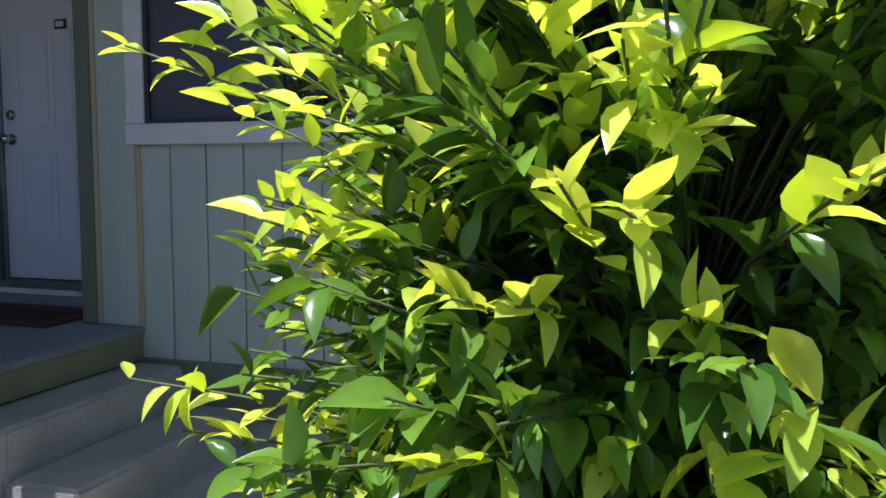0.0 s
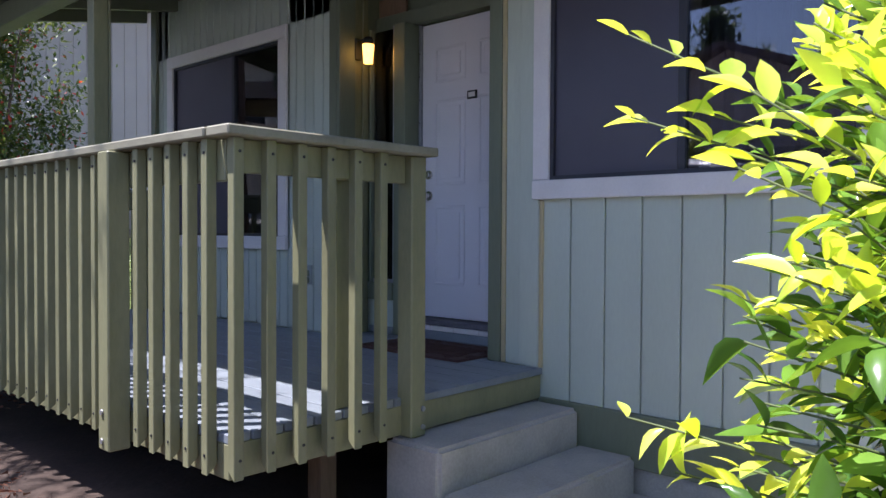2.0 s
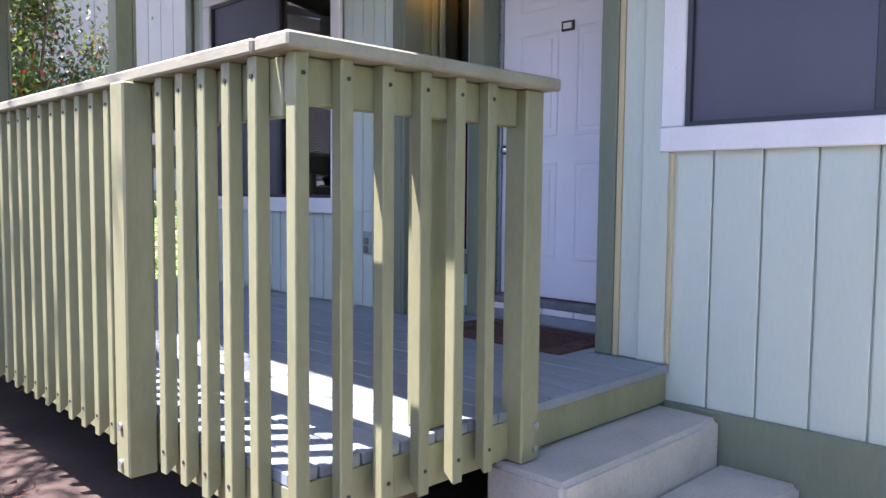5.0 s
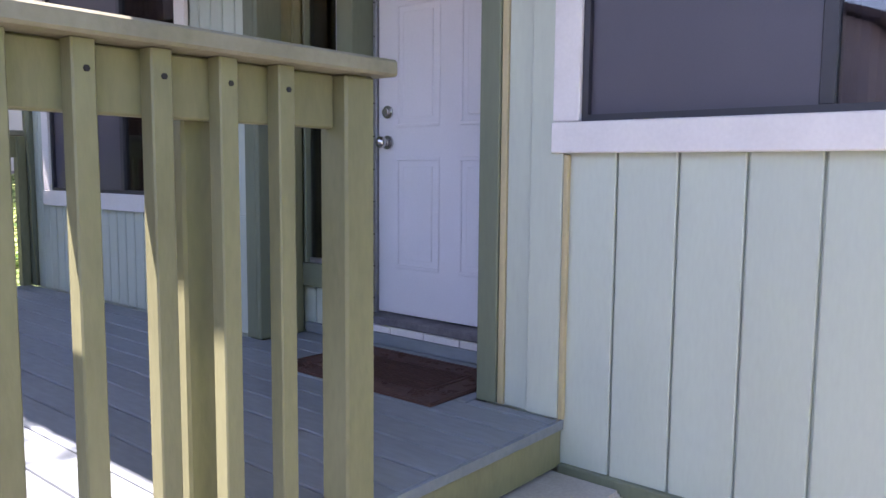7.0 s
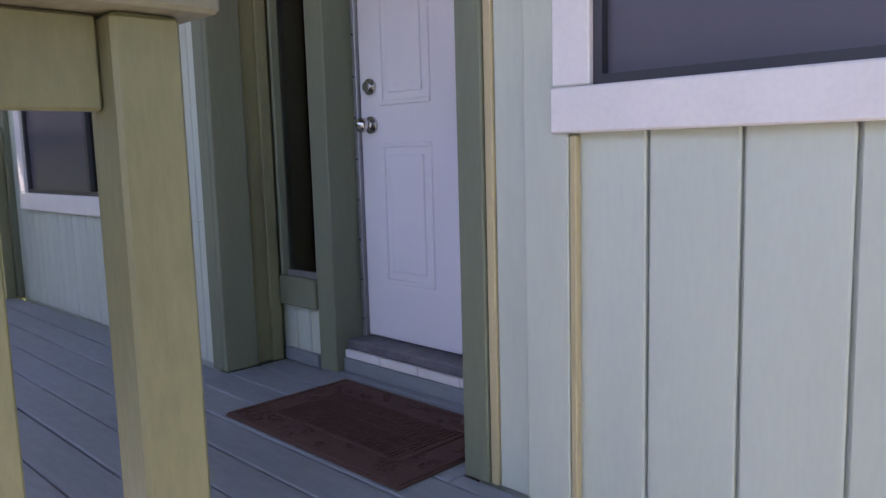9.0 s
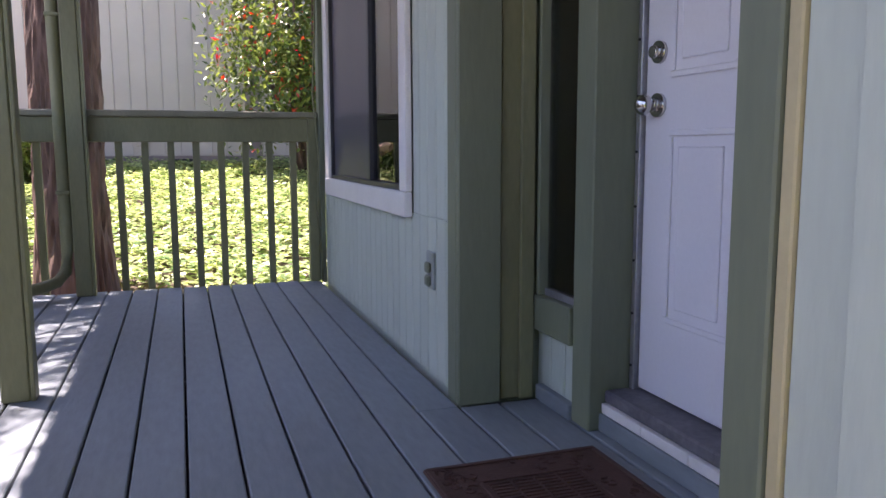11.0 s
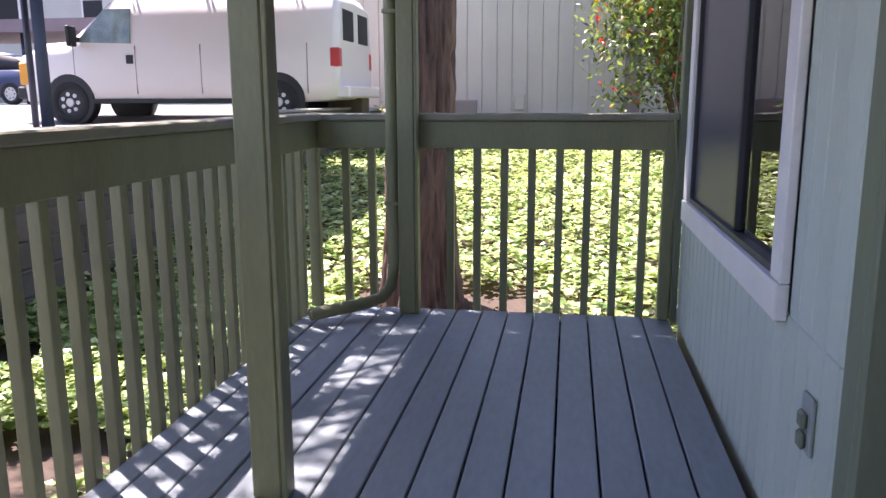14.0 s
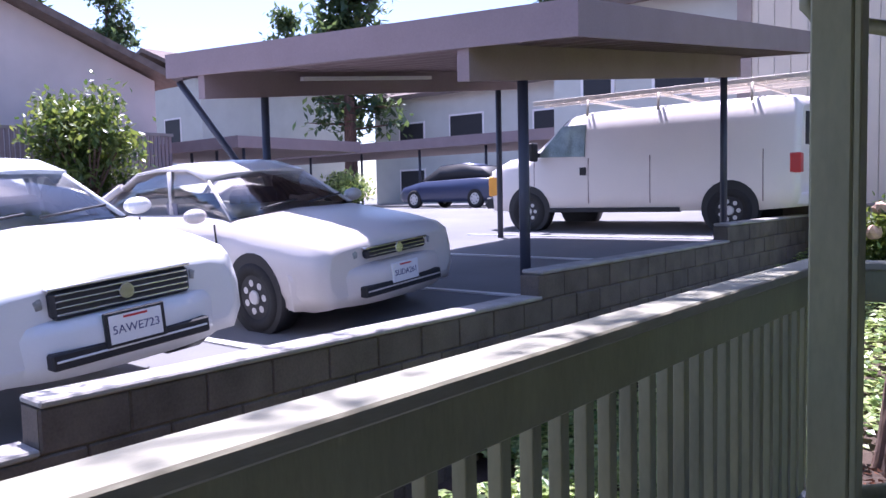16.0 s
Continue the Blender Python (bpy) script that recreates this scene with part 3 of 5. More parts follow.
# ---------------------------------------------------------------- railings
def baluster_mesh():
    bm = boxm(-0.0205, 0.0205, -0.0205, 0.0205, -0.15, 1.048)
    for v in bm.verts:
        if v.co.z < 0 and v.co.y > 0:
            v.co.z += 0.035
    es = [e for e in bm.edges if abs(e.verts[0].co.z - e.verts[1].co.z) > 0.5]
    bmesh.ops.bevel(bm, geom=es, offset=0.003, segments=1, affect="EDGES")
    return mesh_of("baluster", bm, M_RAIL)


BAL = baluster_mesh()
NAIL = mesh_of("nail", cyl(bmesh.new(), (0, 0, 0), (0, -0.003, 0), 0.006, n=6), M_BLACK)


def bal(parent, x, y, turn):
    b = piece("baluster", BAL, parent, pose(x, y, 0, 0, 0, turn))
    for z in (1.0, -0.08):
        piece("nail", NAIL, b, pose(0.003, -0.0205, z))


ra = thing("railing_front", "olive painted wooden deck railing beside the steps", "railing", kind="structure")
part("cap", boxm(-1.965, -0.918, -0.102, 0.042, 1.05, 1.088, 0.006), M_CAPR, ra)
part("rail_board", boxm(-1.90, -1.047, -0.024, 0.014, 0.93, 1.048, 0.004), M_RAIL, ra)
for i in range(6):
    bal(ra, -1.90 + 0.138 * i, -0.047 + (0.002 if i else 0), 0)
pe = part("end_post", boxm(-1.045, -0.955, -0.062, 0.028, -0.17, 1.048, 0.006), M_RAIL, ra)
for z in (-0.13, -0.05):
    bt = bmesh.new()
    cyl(bt, (-0.975, -0.062, z), (-0.975, -0.070, z), 0.012, n=8)
    part("bolt", bt, M_ALU, pe)
part("inner_post", boxm(-1.40, -1.31, 0.018, 0.108, 0.0, 1.045, 0.006), M_RAIL, ra)
rl = thing("railing_side", "long olive painted wooden deck railing facing the car park", "railing", kind="structure")
part("cap", boxm(-1.967, -1.827, 0.054, 4.39, 1.05, 1.088, 0.006), M_CAPR, rl)
part("rail_board", boxm(-1.903, -1.865, 0.016, 4.40, 0.90, 1.048, 0.004), M_RAIL, rl)
for i in range(1, 34):
    y = -0.045 + 0.131 * i
    if 0.70 < y < 0.85:
        continue
    bal(rl, -1.926, y, -90)
po = part("outer_post", boxm(-2.0, -1.905, 0.735, 0.83, -0.19, 1.048, 0.006), M_RAIL, rl)
for z in (-0.15, -0.03):
    bt = bmesh.new()
    cyl(bt, (-2.0, 0.79, z), (-2.008, 0.79, z), 0.012, n=8)
    part("bolt", bt, M_ALU, po)
re_ = thing("railing_end", "olive painted wooden railing across the deck end", "railing", kind="structure")
part("cap", boxm(-1.967, 0.06, 4.392, 4.532, 1.05, 1.088, 0.006), M_CAPR, re_)
part("rail_board", boxm(-1.86, 0.05, 4.415, 4.453, 0.90, 1.048, 0.004), M_RAIL, re_)
part("corner_post", boxm(-1.925, -1.863, 4.402, 4.46, 0.0, 1.048, 0.005), M_RAIL, re_)
for i in range(12):
    x = -1.72 + 0.148 * i
    if -1.46 < x < -1.25:
        continue
    bal(re_, x, 4.476, 180)
part("wall_post", boxm(-0.005, 0.055, 4.39, 4.455, 0.0, 1.048, 0.004), M_RAIL, re_)
cb = thing("cable", "thin sage cable hanging down the house corner", "cable")
part("wire", tube(bmesh.new(), [(WX - 0.035, 4.3, 2.4), (WX - 0.05, 4.31, 1.6), (WX - 0.07, 4.33, 1.2), (WX - 0.04, 4.32, 0.8), (WX - 0.06, 4.30, 0.45), (WX - 0.035, 4.31, 0.2), (WX - 0.034, 4.3, 0.02)], 0.006, 6), M_RAIL, cb)

# ---------------------------------------------------------------- steps
st = thing("front_steps", "worn concrete steps up to the deck", "steps", kind="structure")
def step(z, y0, y1, x0, x1):
    bm = boxm(x0, x1, y0, y1, -0.95, z)
    es = [e for e in bm.edges if all(v.co.z > z - 0.01 for v in e.verts) or (abs(e.verts[0].co.y - y0) < .01 and abs(e.verts[1].co.y - y0) < .01)]
    bmesh.ops.bevel(bm, geom=es, offset=0.018, segments=3, affect="EDGES")
    part("step", bm, M_CONC, st)
step(-0.175, -0.257, 0.05, -1.08, -0.024)
step(-0.36, -0.58, -0.258, -1.08, -0.024)

# ---------------------------------------------------------------- ground
def ground_z(x, y):
    """Garden level: low by the steps, rising past the deck's end and towards the car park."""
    z = -0.56 + 0.09 * max(0.0, y - 4.0) + 0.02 * max(0.0, -x - 2.0)
    return min(z, 0.75)


def lot_z(y):
    y = max(-6.0, min(y, 17.0)) - 5.0
    return 0.42 + (0.053 if y > 0 else 0.092) * y


def sheet(name, xs_, ys_, zf, material, label, category):
    v = [(x, y, zf(x, y)) for y in ys_ for x in xs_]
    n = len(xs_)
    f = [(j * n + i, j * n + i + 1, (j + 1) * n + i + 1, (j + 1) * n + i) for j in range(len(ys_) - 1) for i in range(n - 1)]
    return tagged(new(name, raw(name, v, f, material)), label, category, kind="structure")


gx = [-4.3, -3.8, -3.2, -2.6, -2.0, -1.4, -0.8, 0, 1, 2.5, 4, 6, 9, 14]
gy = [-30, -12, -6, -4, -3, -2, -1, 0, 1, 2, 3, 4, 5, 6, 7, 8, 10, 12, 14, 16, 18, 22]
sheet("ground", gx, gy, ground_z, M_SOIL, "dark mulch soil with dry needles", "ground")
sheet("road_car_park", [-400, -120, -60, -40, -30, -24, -18, -12, -8, -6, -4.28], [-400, -60, -20, -6, 0, 5, 10, 17, 40, 90, 400],
      lambda x, y: lot_z(y), M_ASPH, "grey asphalt car park", "road")
sheet("ground_far_north", [-4.29, 20, 60, 400], [22, 60, 400], lambda x, y: 0.7, M_SOIL, "distant ground", "ground")
sheet("ground_far_east", [14, 60, 400], [-400, -30, 22], lambda x, y: -0.3, M_SOIL, "distant ground", "ground")
sheet("ground_far_south", [-4.29, 6, 14], [-400, -60, -30], lambda x, y: -0.56, M_SOIL, "distant ground", "ground")
pv = struct("pavement_path", boxm(-1.6, -0.03, -3.2, -0.57, -0.7, -0.535, 0.01), M_CONC, "bare concrete path below the steps", "pavement")

# stall lines and kerb
for y in (1.5, 3.9, 6.35, 8.8, 11.2):
    bm = bmesh.new()
    box(bm, -9.3, -4.9, y - 0.05, y + 0.05, lot_z(y) - 0.02, lot_z(y) + 0.012)
    struct("road_line", bm, M_PAINTW, "white painted stall line", "road marking")
kb = bmesh.new()
extrude_profile(kb, [(-22, 0), (-13.5, 0), (-13.5, 0.16), (-22, 0.16)], 13.5, 13.75)
bmesh.ops.translate(kb, verts=kb.verts, vec=(0, 0, lot_z(13.6) - 0.02))
struct("kerb_red", kb, M_KERB, "red painted kerb", "kerb")

# ---------------------------------------------------------------- block wall
bw = thing("wall_block", "grey concrete block retaining wall stepping up", "wall", kind="structure")
BX0, BX1 = -4.38, -4.20
wr = random.Random(11)
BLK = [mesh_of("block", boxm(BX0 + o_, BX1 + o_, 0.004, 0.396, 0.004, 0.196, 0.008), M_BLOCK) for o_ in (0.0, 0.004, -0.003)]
def wall_top(y):
    if y < 1.70: return 0.40
    if y < 5.55: return 0.60
    if y < 9.75: return 0.80
    return 1.00
for k in range(-3, 8):
    z0 = 0.60 - 0.2 * (k + 1)
    off = 0.2 if k % 2 else 0.0
    for j in range(0, 36):
        y = -1.1 + off + 0.4 * j
        ym = y + 0.2
        if z0 + 0.19 > wall_top(ym) + 0.02 or z0 + 0.2 < ground_z(-4.2, ym):
            continue
        piece("block", wr.choice(BLK), bw, pose(0, y, z0))
for a, b, tp in ((-1.1, 1.70, 0.4), (1.70, 5.55, 0.60), (5.55, 9.75, 0.80), (9.75, 13.3, 1.00)):
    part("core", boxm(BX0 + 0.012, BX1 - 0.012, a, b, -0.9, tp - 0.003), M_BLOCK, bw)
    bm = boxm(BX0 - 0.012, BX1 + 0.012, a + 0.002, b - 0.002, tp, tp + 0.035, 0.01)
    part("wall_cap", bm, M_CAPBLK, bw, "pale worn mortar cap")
part("end_block", boxm(-4.6, -4.0, 13.3, 13.8, 0.3, 1.75, 0.01), M_BLOCK, bw)

# ---------------------------------------------------------------- vegetation
def leaf(v, f, p, d, up, ln, wd, fold=0.25, curl=0.15):
    """One pointed leaf of six faces, folded along its rib."""
    d = d.normalized()
    s = d.cross(up)
    if s.length < 1e-3:
        s = d.cross(Vector((1, 0, 0)))
    s.normalize()
    n = s.cross(d).normalized()
    b = len(v)
    rows_ = ((0.0, 0.03), (0.14, 0.26), (0.34, 0.45), (0.56, 0.46), (0.78, 0.28), (1.0, 0.0))
    for t_, w_ in rows_:
        c_ = p + d * (ln * t_) - n * (ln * curl * t_ * t_)
        h = n * (wd * w_ * fold * 2)
        for q in (c_ - s * (wd * w_) + h, c_, c_ + s * (wd * w_) + h):
            v.append((q.x, q.y, q.z))
    for i in range(5):
        o_ = b + 3 * i
        f += [(o_, o_ + 1, o_ + 4, o_ + 3), (o_ + 1, o_ + 2, o_ + 5, o_ + 4)]


def small_leaf(v, f, p, d, up, ln, wd):
    """A leaf of two folded faces, for foliage farther off."""
    d = d.normalized()
    s = d.cross(up)
    if s.length < 1e-3:
        s = d.cross(Vector((1, 0, 0)))
    s.normalize()
    n = s.cross(d)
    b = len(v)
    for q in (p, p + d * ln * .5 - s * wd * .5 + n * wd * .12, p + d * ln, p + d * ln * .5 + s * wd * .5 + n * wd * .12):
        v.append((q.x, q.y, q.z))
    f += [(b, b + 1, b + 2), (b, b + 2, b + 3)]


def rnd_dir(r, zmin=-1.0):
    while True:
        q = Vector((r.uniform(-1, 1), r.uniform(-1, 1), r.uniform(-1, 1)))
        if 0.1 < q.length < 1 and q.normalized().z >= zmin:
            return q.normalized()


def citrus_bush(cx, cy):
    r = random.Random(21)
    t = thing("lemon_bush", "leafy lemon bush with bright young shoots beside the path", "bush")
    base = Vector((cx, cy, -0.56))
    tb = bmesh.new()
    v1, f1, v2, f2 = [], [], [], []
    tips = []
    for i in range(1300):
        a = r.uniform(0, 2 * math.pi)
        h = r.uniform(0.1, 2.5)
        rad = 0.74 * math.sqrt(max(0.05, 1 - ((h - 1.15) / 1.5) ** 2)) * r.uniform(0.3, 1.02) ** 0.6
        tips.append(base + Vector((rad * math.cos(a), rad * math.sin(a), h)))
    # the long shoots that lean out over the steps
    for q in ((-0.31, 0.88, 1.66), (-0.29, 0.86, 1.50), (-0.22, 0.74, 1.50), (-0.33, 0.84, 0.95), (-0.30, 0.76, 0.86), (-0.70, 0.20, 1.0), (-0.74, -0.05, 0.8), (-0.72, -0.2, 1.3)):
        tips.append(base + Vector(q))
    for k, tip in enumerate(tips):
        s0 = base + Vector((r.uniform(-.08, .08), r.uniform(-.08, .08), r.uniform(0.1, 0.4) + 0.45 * (tip.z - base.z)))
        mid = s0.lerp(tip, 0.5) + Vector((0, 0, 0.08))
        pts = [s0, mid, s0.lerp(tip, 0.8) + Vector((0, 0, .04)), tip]
        tube(tb, pts, [0.004, 0.003, 0.0025, 0.002], 5)
        outer = (tip - base - Vector((0, 0, 1.1))).normalized()
        depth = Vector((tip.x - cx, tip.y - cy, 0)).length / 0.74
        # outer tips get the pale colour, painting sunlit tops over a darker inside
        young = k >= len(tips) - 9 or (depth > 0.6 and r.random() < 0.55)
        nl = r.randint(13, 18)
        for j in range(nl):
            u = 0.45 + 0.55 * (j + r.random()) / nl
            p = s0.lerp(mid, u * 2) if u < .5 else mid.lerp(tip, u * 2 - 1)
            d_ = (outer * 0.75 + rnd_dir(r) * 0.85 + Vector((0, 0, 0.35))).normalized()
            ln = r.uniform(0.05, 0.105)
            V, F = (v2, f2) if (young and u > 0.72) else (v1, f1)
            leaf(V, F, p, d_, Vector((r.uniform(-.5, .5), r.uniform(-.5, .5), 1)), ln, ln * r.uniform(0.36, 0.5), r.uniform(.1, .5), r.uniform(-.05, .55))
    for i in range(6):
        a = i * 1.05
        tube(tb, [base, base + Vector((0.1 * math.cos(a), 0.1 * math.sin(a), 0.6)), base + Vector((0.25 * math.cos(a), 0.25 * math.sin(a), 1.5))], [0.022, 0.016, 0.008], 6)
    part("stem", tb, M_TWIG, t)
    for nm, v, f, m in (("mature_leaves", v1, f1, M_LEMON), ("young_sunlit_leaves", v2, f2, M_LEMON2)):
        ob = new(nm, raw(nm, v, f, m))
        ob.data.shade_smooth()
        ob.parent = t
        tagged(ob, "glossy green leaves" if m is M_LEMON else "young leaves, yellow-green with sunlit brightness in their colour", kind="stuff")
    for q in ((-0.62, 0.30, 0.42), (-0.60, 0.34, 0.40), (-0.58, 0.28, 0.45), (-0.64, 0.24, 0.44)):
        bb_ = bmesh.new()
        bmesh.ops.create_icosphere(bb_, subdivisions=2, radius=0.014, matrix=Matrix.Translation(base + Vector(q)))
        part("flower_bud", bb_, M_LEMON2, t)
    return t


citrus_bush(-1.81, -2.54)

# ivy carpet
def ivy(name, n, xr, yr, ok, seed, size, label):
    r = random.Random(seed)
    v, f = [], []
    for i in range(n):
        x, y = r.uniform(*xr), r.uniform(*yr)
        if not ok(x, y):
            continue
        h = 0.10 + 0.14 * (0.5 + 0.5 * noise.noise((x * 1.3, y * 1.3, 0))) + 0.1 * noise.noise((x * 4, y * 4, 3))
        p = Vector((x, y, ground_z(x, y) + max(0.02, h) * r.uniform(0.5, 1.1)))
        a = r.uniform(0, 6.28)
        d_ = Vector((math.cos(a), math.sin(a), r.uniform(-.4, .4)))
        ln = size * r.uniform(.7, 1.3)
        small_leaf(v, f, p, d_, Vector((r.uniform(-.4, .4), r.uniform(-.4, .4), 1)), ln, ln * 0.9)
    tagged(new(name, raw(name, v, f, M_IVY)), label, "ground cover", kind="stuff")


ivy("ivy_side", 16000, (-4.2, -2.0), (2.9, 6.0), lambda x, y: noise.noise((x * 1.1, y * 1.1, 7)) > -0.12, 5, 0.06, "sunlit ivy between deck and block wall")
ivy("ivy_bank", 60000, (-4.2, 4.5), (4.6, 15.8), lambda x, y: not (y < 6.2 and abs(x + 1.45) < 0.75), 6, 0.075, "bright sunlit ivy bank beyond the deck")

# pine needles litter
r = random.Random(9)
v, f = [], []
for i in range(9000):
    if i % 2:
        x, y = r.gauss(-1.5, 0.35), r.gauss(5.0, 0.45)
    else:
        x, y = r.uniform(-4.1, -1.95), r.uniform(-1.5, 2.6)
    z = ground_z(x, y) + r.uniform(0.004, 0.03) + (0.34 if i % 2 and y < 5.6 else 0.0) * 0.0
    a = r.uniform(0, 6.28)
    l = r.uniform(0.03, 0.07)
    dx, dy = l * math.cos(a), l * math.sin(a)
    b = len(v)
    v += [(x, y, z), (x + dx, y + dy, z + r.uniform(-.005, .02)), (x + dx - dy * .08, y + dy + dx * .08, z)]
    f.append((b, b + 1, b + 2))
tagged(new("needle_litter", raw("needle_litter", v, f, M_NEEDLE)), "reddish dry needle litter on soil", "litter", kind="stuff")


def pine(x, y):
    t = thing("pine_tree", "tall pine with deeply furrowed dark bark and an added unseen crown", "tree")
    r = random.Random(3)
    z0 = ground_z(x, y) - 0.1
    v, f = [], []
    n, rows_ = 84, 300
    for j in range(rows_ + 1):
        h = 9.0 * j / rows_
        rad = 0.255 - 0.010 * h + 0.08 * math.exp(-h * 3)
        for i in range(n):
            a = 2 * math.pi * i / n
            k = 0.5 * noise.noise((math.cos(a) * 2.5, math.sin(a) * 2.5, h * 1.1)) + 0.25 * noise.noise((math.cos(a) * 14, math.sin(a) * 14, h * 9.0))
            furrow = abs(noise.noise((math.cos(a) * 4.5, math.sin(a) * 4.5, h * 1.6 + 5)))
            rr = rad * (0.97 + 0.1 * k + 0.16 * min(furrow * 2.6, 0.75))
            v.append((x + rr * math.cos(a) + 0.01 * h, y + rr * math.sin(a), z0 + h))
    for j in range(rows_):
        for i in range(n):
            f.append((j * n + i, j * n + (i + 1) % n, (j + 1) * n + (i + 1) % n, (j + 1) * n + i))
    ob = new("trunk", raw("trunk", v, f, M_BARK))
    ob.parent = t
    # added crown out of view, its limbs reaching sunward to dapple the deck
    v, f = [], []
    lb_ = bmesh.new()
    for i in range(62):
        h = r.uniform(4.8, 9.2)
        a = r.uniform(2.9, 4.7) if i % 5 else r.uniform(0, 6.28)
        L_ = r.uniform(1.5, 6.4) * (1.15 - (h - 4.8) / 9) if i % 5 else r.uniform(1.0, 2.6)
        e = Vector((x + L_ * math.cos(a), y + L_ * math.sin(a), z0 + h + r.uniform(-.2, .5)))
        s = Vector((x, y, z0 + h - 0.2))
        tube(lb_, [s, s.lerp(e, .5) + Vector((0, 0, .1)), e], [0.04, 0.025, 0.01], 5)
        for k in range(150):
            p_ = s.lerp(e, r.uniform(.3, 1.0)) + Vector((r.gauss(0, .2), r.gauss(0, .2), r.gauss(0, .12)))
            small_leaf(v, f, p_, rnd_dir(r), Vector((0, 0, 1)), r.uniform(.10, .2), 0.035)
    part("shade_limbs", lb_, M_BARK, t)
    ob = new("crown", raw("crown", v, f, M_FAR))
    ob.parent = t
    tagged(ob, kind="stuff")


pine(-1.60, 6.0)


def shrub(name, label, cat, x, y, z, rx, rz, n, leafsize, material, extra=None, seed=1, stems=True):
    r = random.Random(seed)
    t = thing(name, label, cat)
    v, f, v2, f2 = [], [], [], []
    tb = bmesh.new()
    clumps = []
    for i in range(60):
        q = rnd_dir(r)
        q = q * r.uniform(.35, 1.0)
        clumps.append(Vector((x + q.x * rx, y + q.y * rx, z + rz + q.z * rz)))
    for c in clumps[:14]:
        tube(tb, [(x, y, z - .1), ((x + c.x) / 2 + .05, (y + c.y) / 2, (z + c.z) / 2), tuple(c)], [0.03 * rx, 0.02 * rx, 0.008], 5)
    for i in range(n):
        c = r.choice(clumps)
        p_ = c + Vector((r.gauss(0, .16 * rx), r.gauss(0, .16 * rx), r.gauss(0, .12 * rz)))
        V, F = (v2, f2) if extra and r.random() < 0.05 else (v, f)
        small_leaf(V, F, p_, (rnd_dir(r) + Vector((0, 0, .2))), Vector((r.uniform(-.6, .6), r.uniform(-.6, .6), 1)), leafsize * r.uniform(.7, 1.3), leafsize * .5)
    part("stem", tb, M_BARK, t)
    ob = new("foliage", raw("foliage", v, f, material))
    ob.parent = t
    tagged(ob, kind="stuff")
    if extra:
        ob = new("young_foliage", raw("young_foliage", v2, f2, extra))
        ob.parent = t
        tagged(ob, kind="stuff")


shrub("photinia_shrub", "tall sunlit shrub with red young leaves by the tan building", "shrub", 1.4, 13.6, 0.3, 1.6, 2.9, 14000, 0.13, M_SHRUB, M_REDLEAF, 31)
shrub("hydrangea_shrub", "low shrub with faded pinkish blooms before the building", "shrub", -2.9, 12.6, 0.2, 0.6, 0.5, 2200, 0.11, M_SHRUB, None, 33)
hr = random.Random(5)
hb = thing("faded_blooms", "faded pink flower heads on a low shrub", "flowers")
for i in range(16):
    bm = bmesh.new()
    q = rnd_dir(hr, 0.1)
    bmesh.ops.create_icosphere(bm, subdivisions=2, radius=0.10, matrix=Matrix.Translation((-2.9 + q.x * .55, 12.6 + q.y * .55, 0.75 + q.z * .5)))
    for vv in bm.verts:
        vv.co += Vector((hr.gauss(0, .012), hr.gauss(0, .012), hr.gauss(0, .012)))
    part("flower_head", bm, M_BLOOM, hb)

# ---------------------------------------------------------------- tan building past the deck
tb_ = thing("apartment_building", "tan two-storey building with vertical board siding", "building")
BY = 16.2
part("wall", boxm(-6.2, 9.0, BY, BY + 8, 0.2, 6.4), M_PINKB, tb_)
me = mesh_of("siding_board", boxm(0.006, 0.297, BY - 0.022, BY - 0.001, 0.75, 6.2, 0.005), M_PINKB)
for i in range(50):
    piece("siding_board", me, tb_, pose(-6.2 + 0.303 * i, 0, 0))
part("base_board", boxm(-6.2, 9.0, BY - 0.05, BY - 0.001, 0.3, 0.74), M_TAUPE, tb_)
part("corner_board", boxm(0.55, 0.85, BY - 0.08, BY - 0.023, 0.6, 6.2), M_TAUPE, tb_)
part("corner_board", boxm(-6.3, -6.02, BY - 0.06, BY + 0.2, 0.3, 6.2), M_TAUPE, tb_)
part("roof", boxm(-6.8, 9.5, BY - 0.7, BY + 9, 6.4, 6.7), M_ROOF, tb_)
part("crawl_vent", boxm(-1.0, -0.45, BY - 0.07, BY - 0.052, 0.5, 0.68), M_BLACK, tb_)
part("utility_box", boxm(-1.6, -1.4, BY - 0.1, BY - 0.023, 0.95, 1.25, 0.01), M_PINKB, tb_)
rw = thing("low_wall", "taupe low garden wall by the tan building", "wall", kind="structure")
part("panel", boxm(-4.1, -2.3, 15.6, 15.75, 0.4, 1.15, 0.02), M_TAUPE, rw)

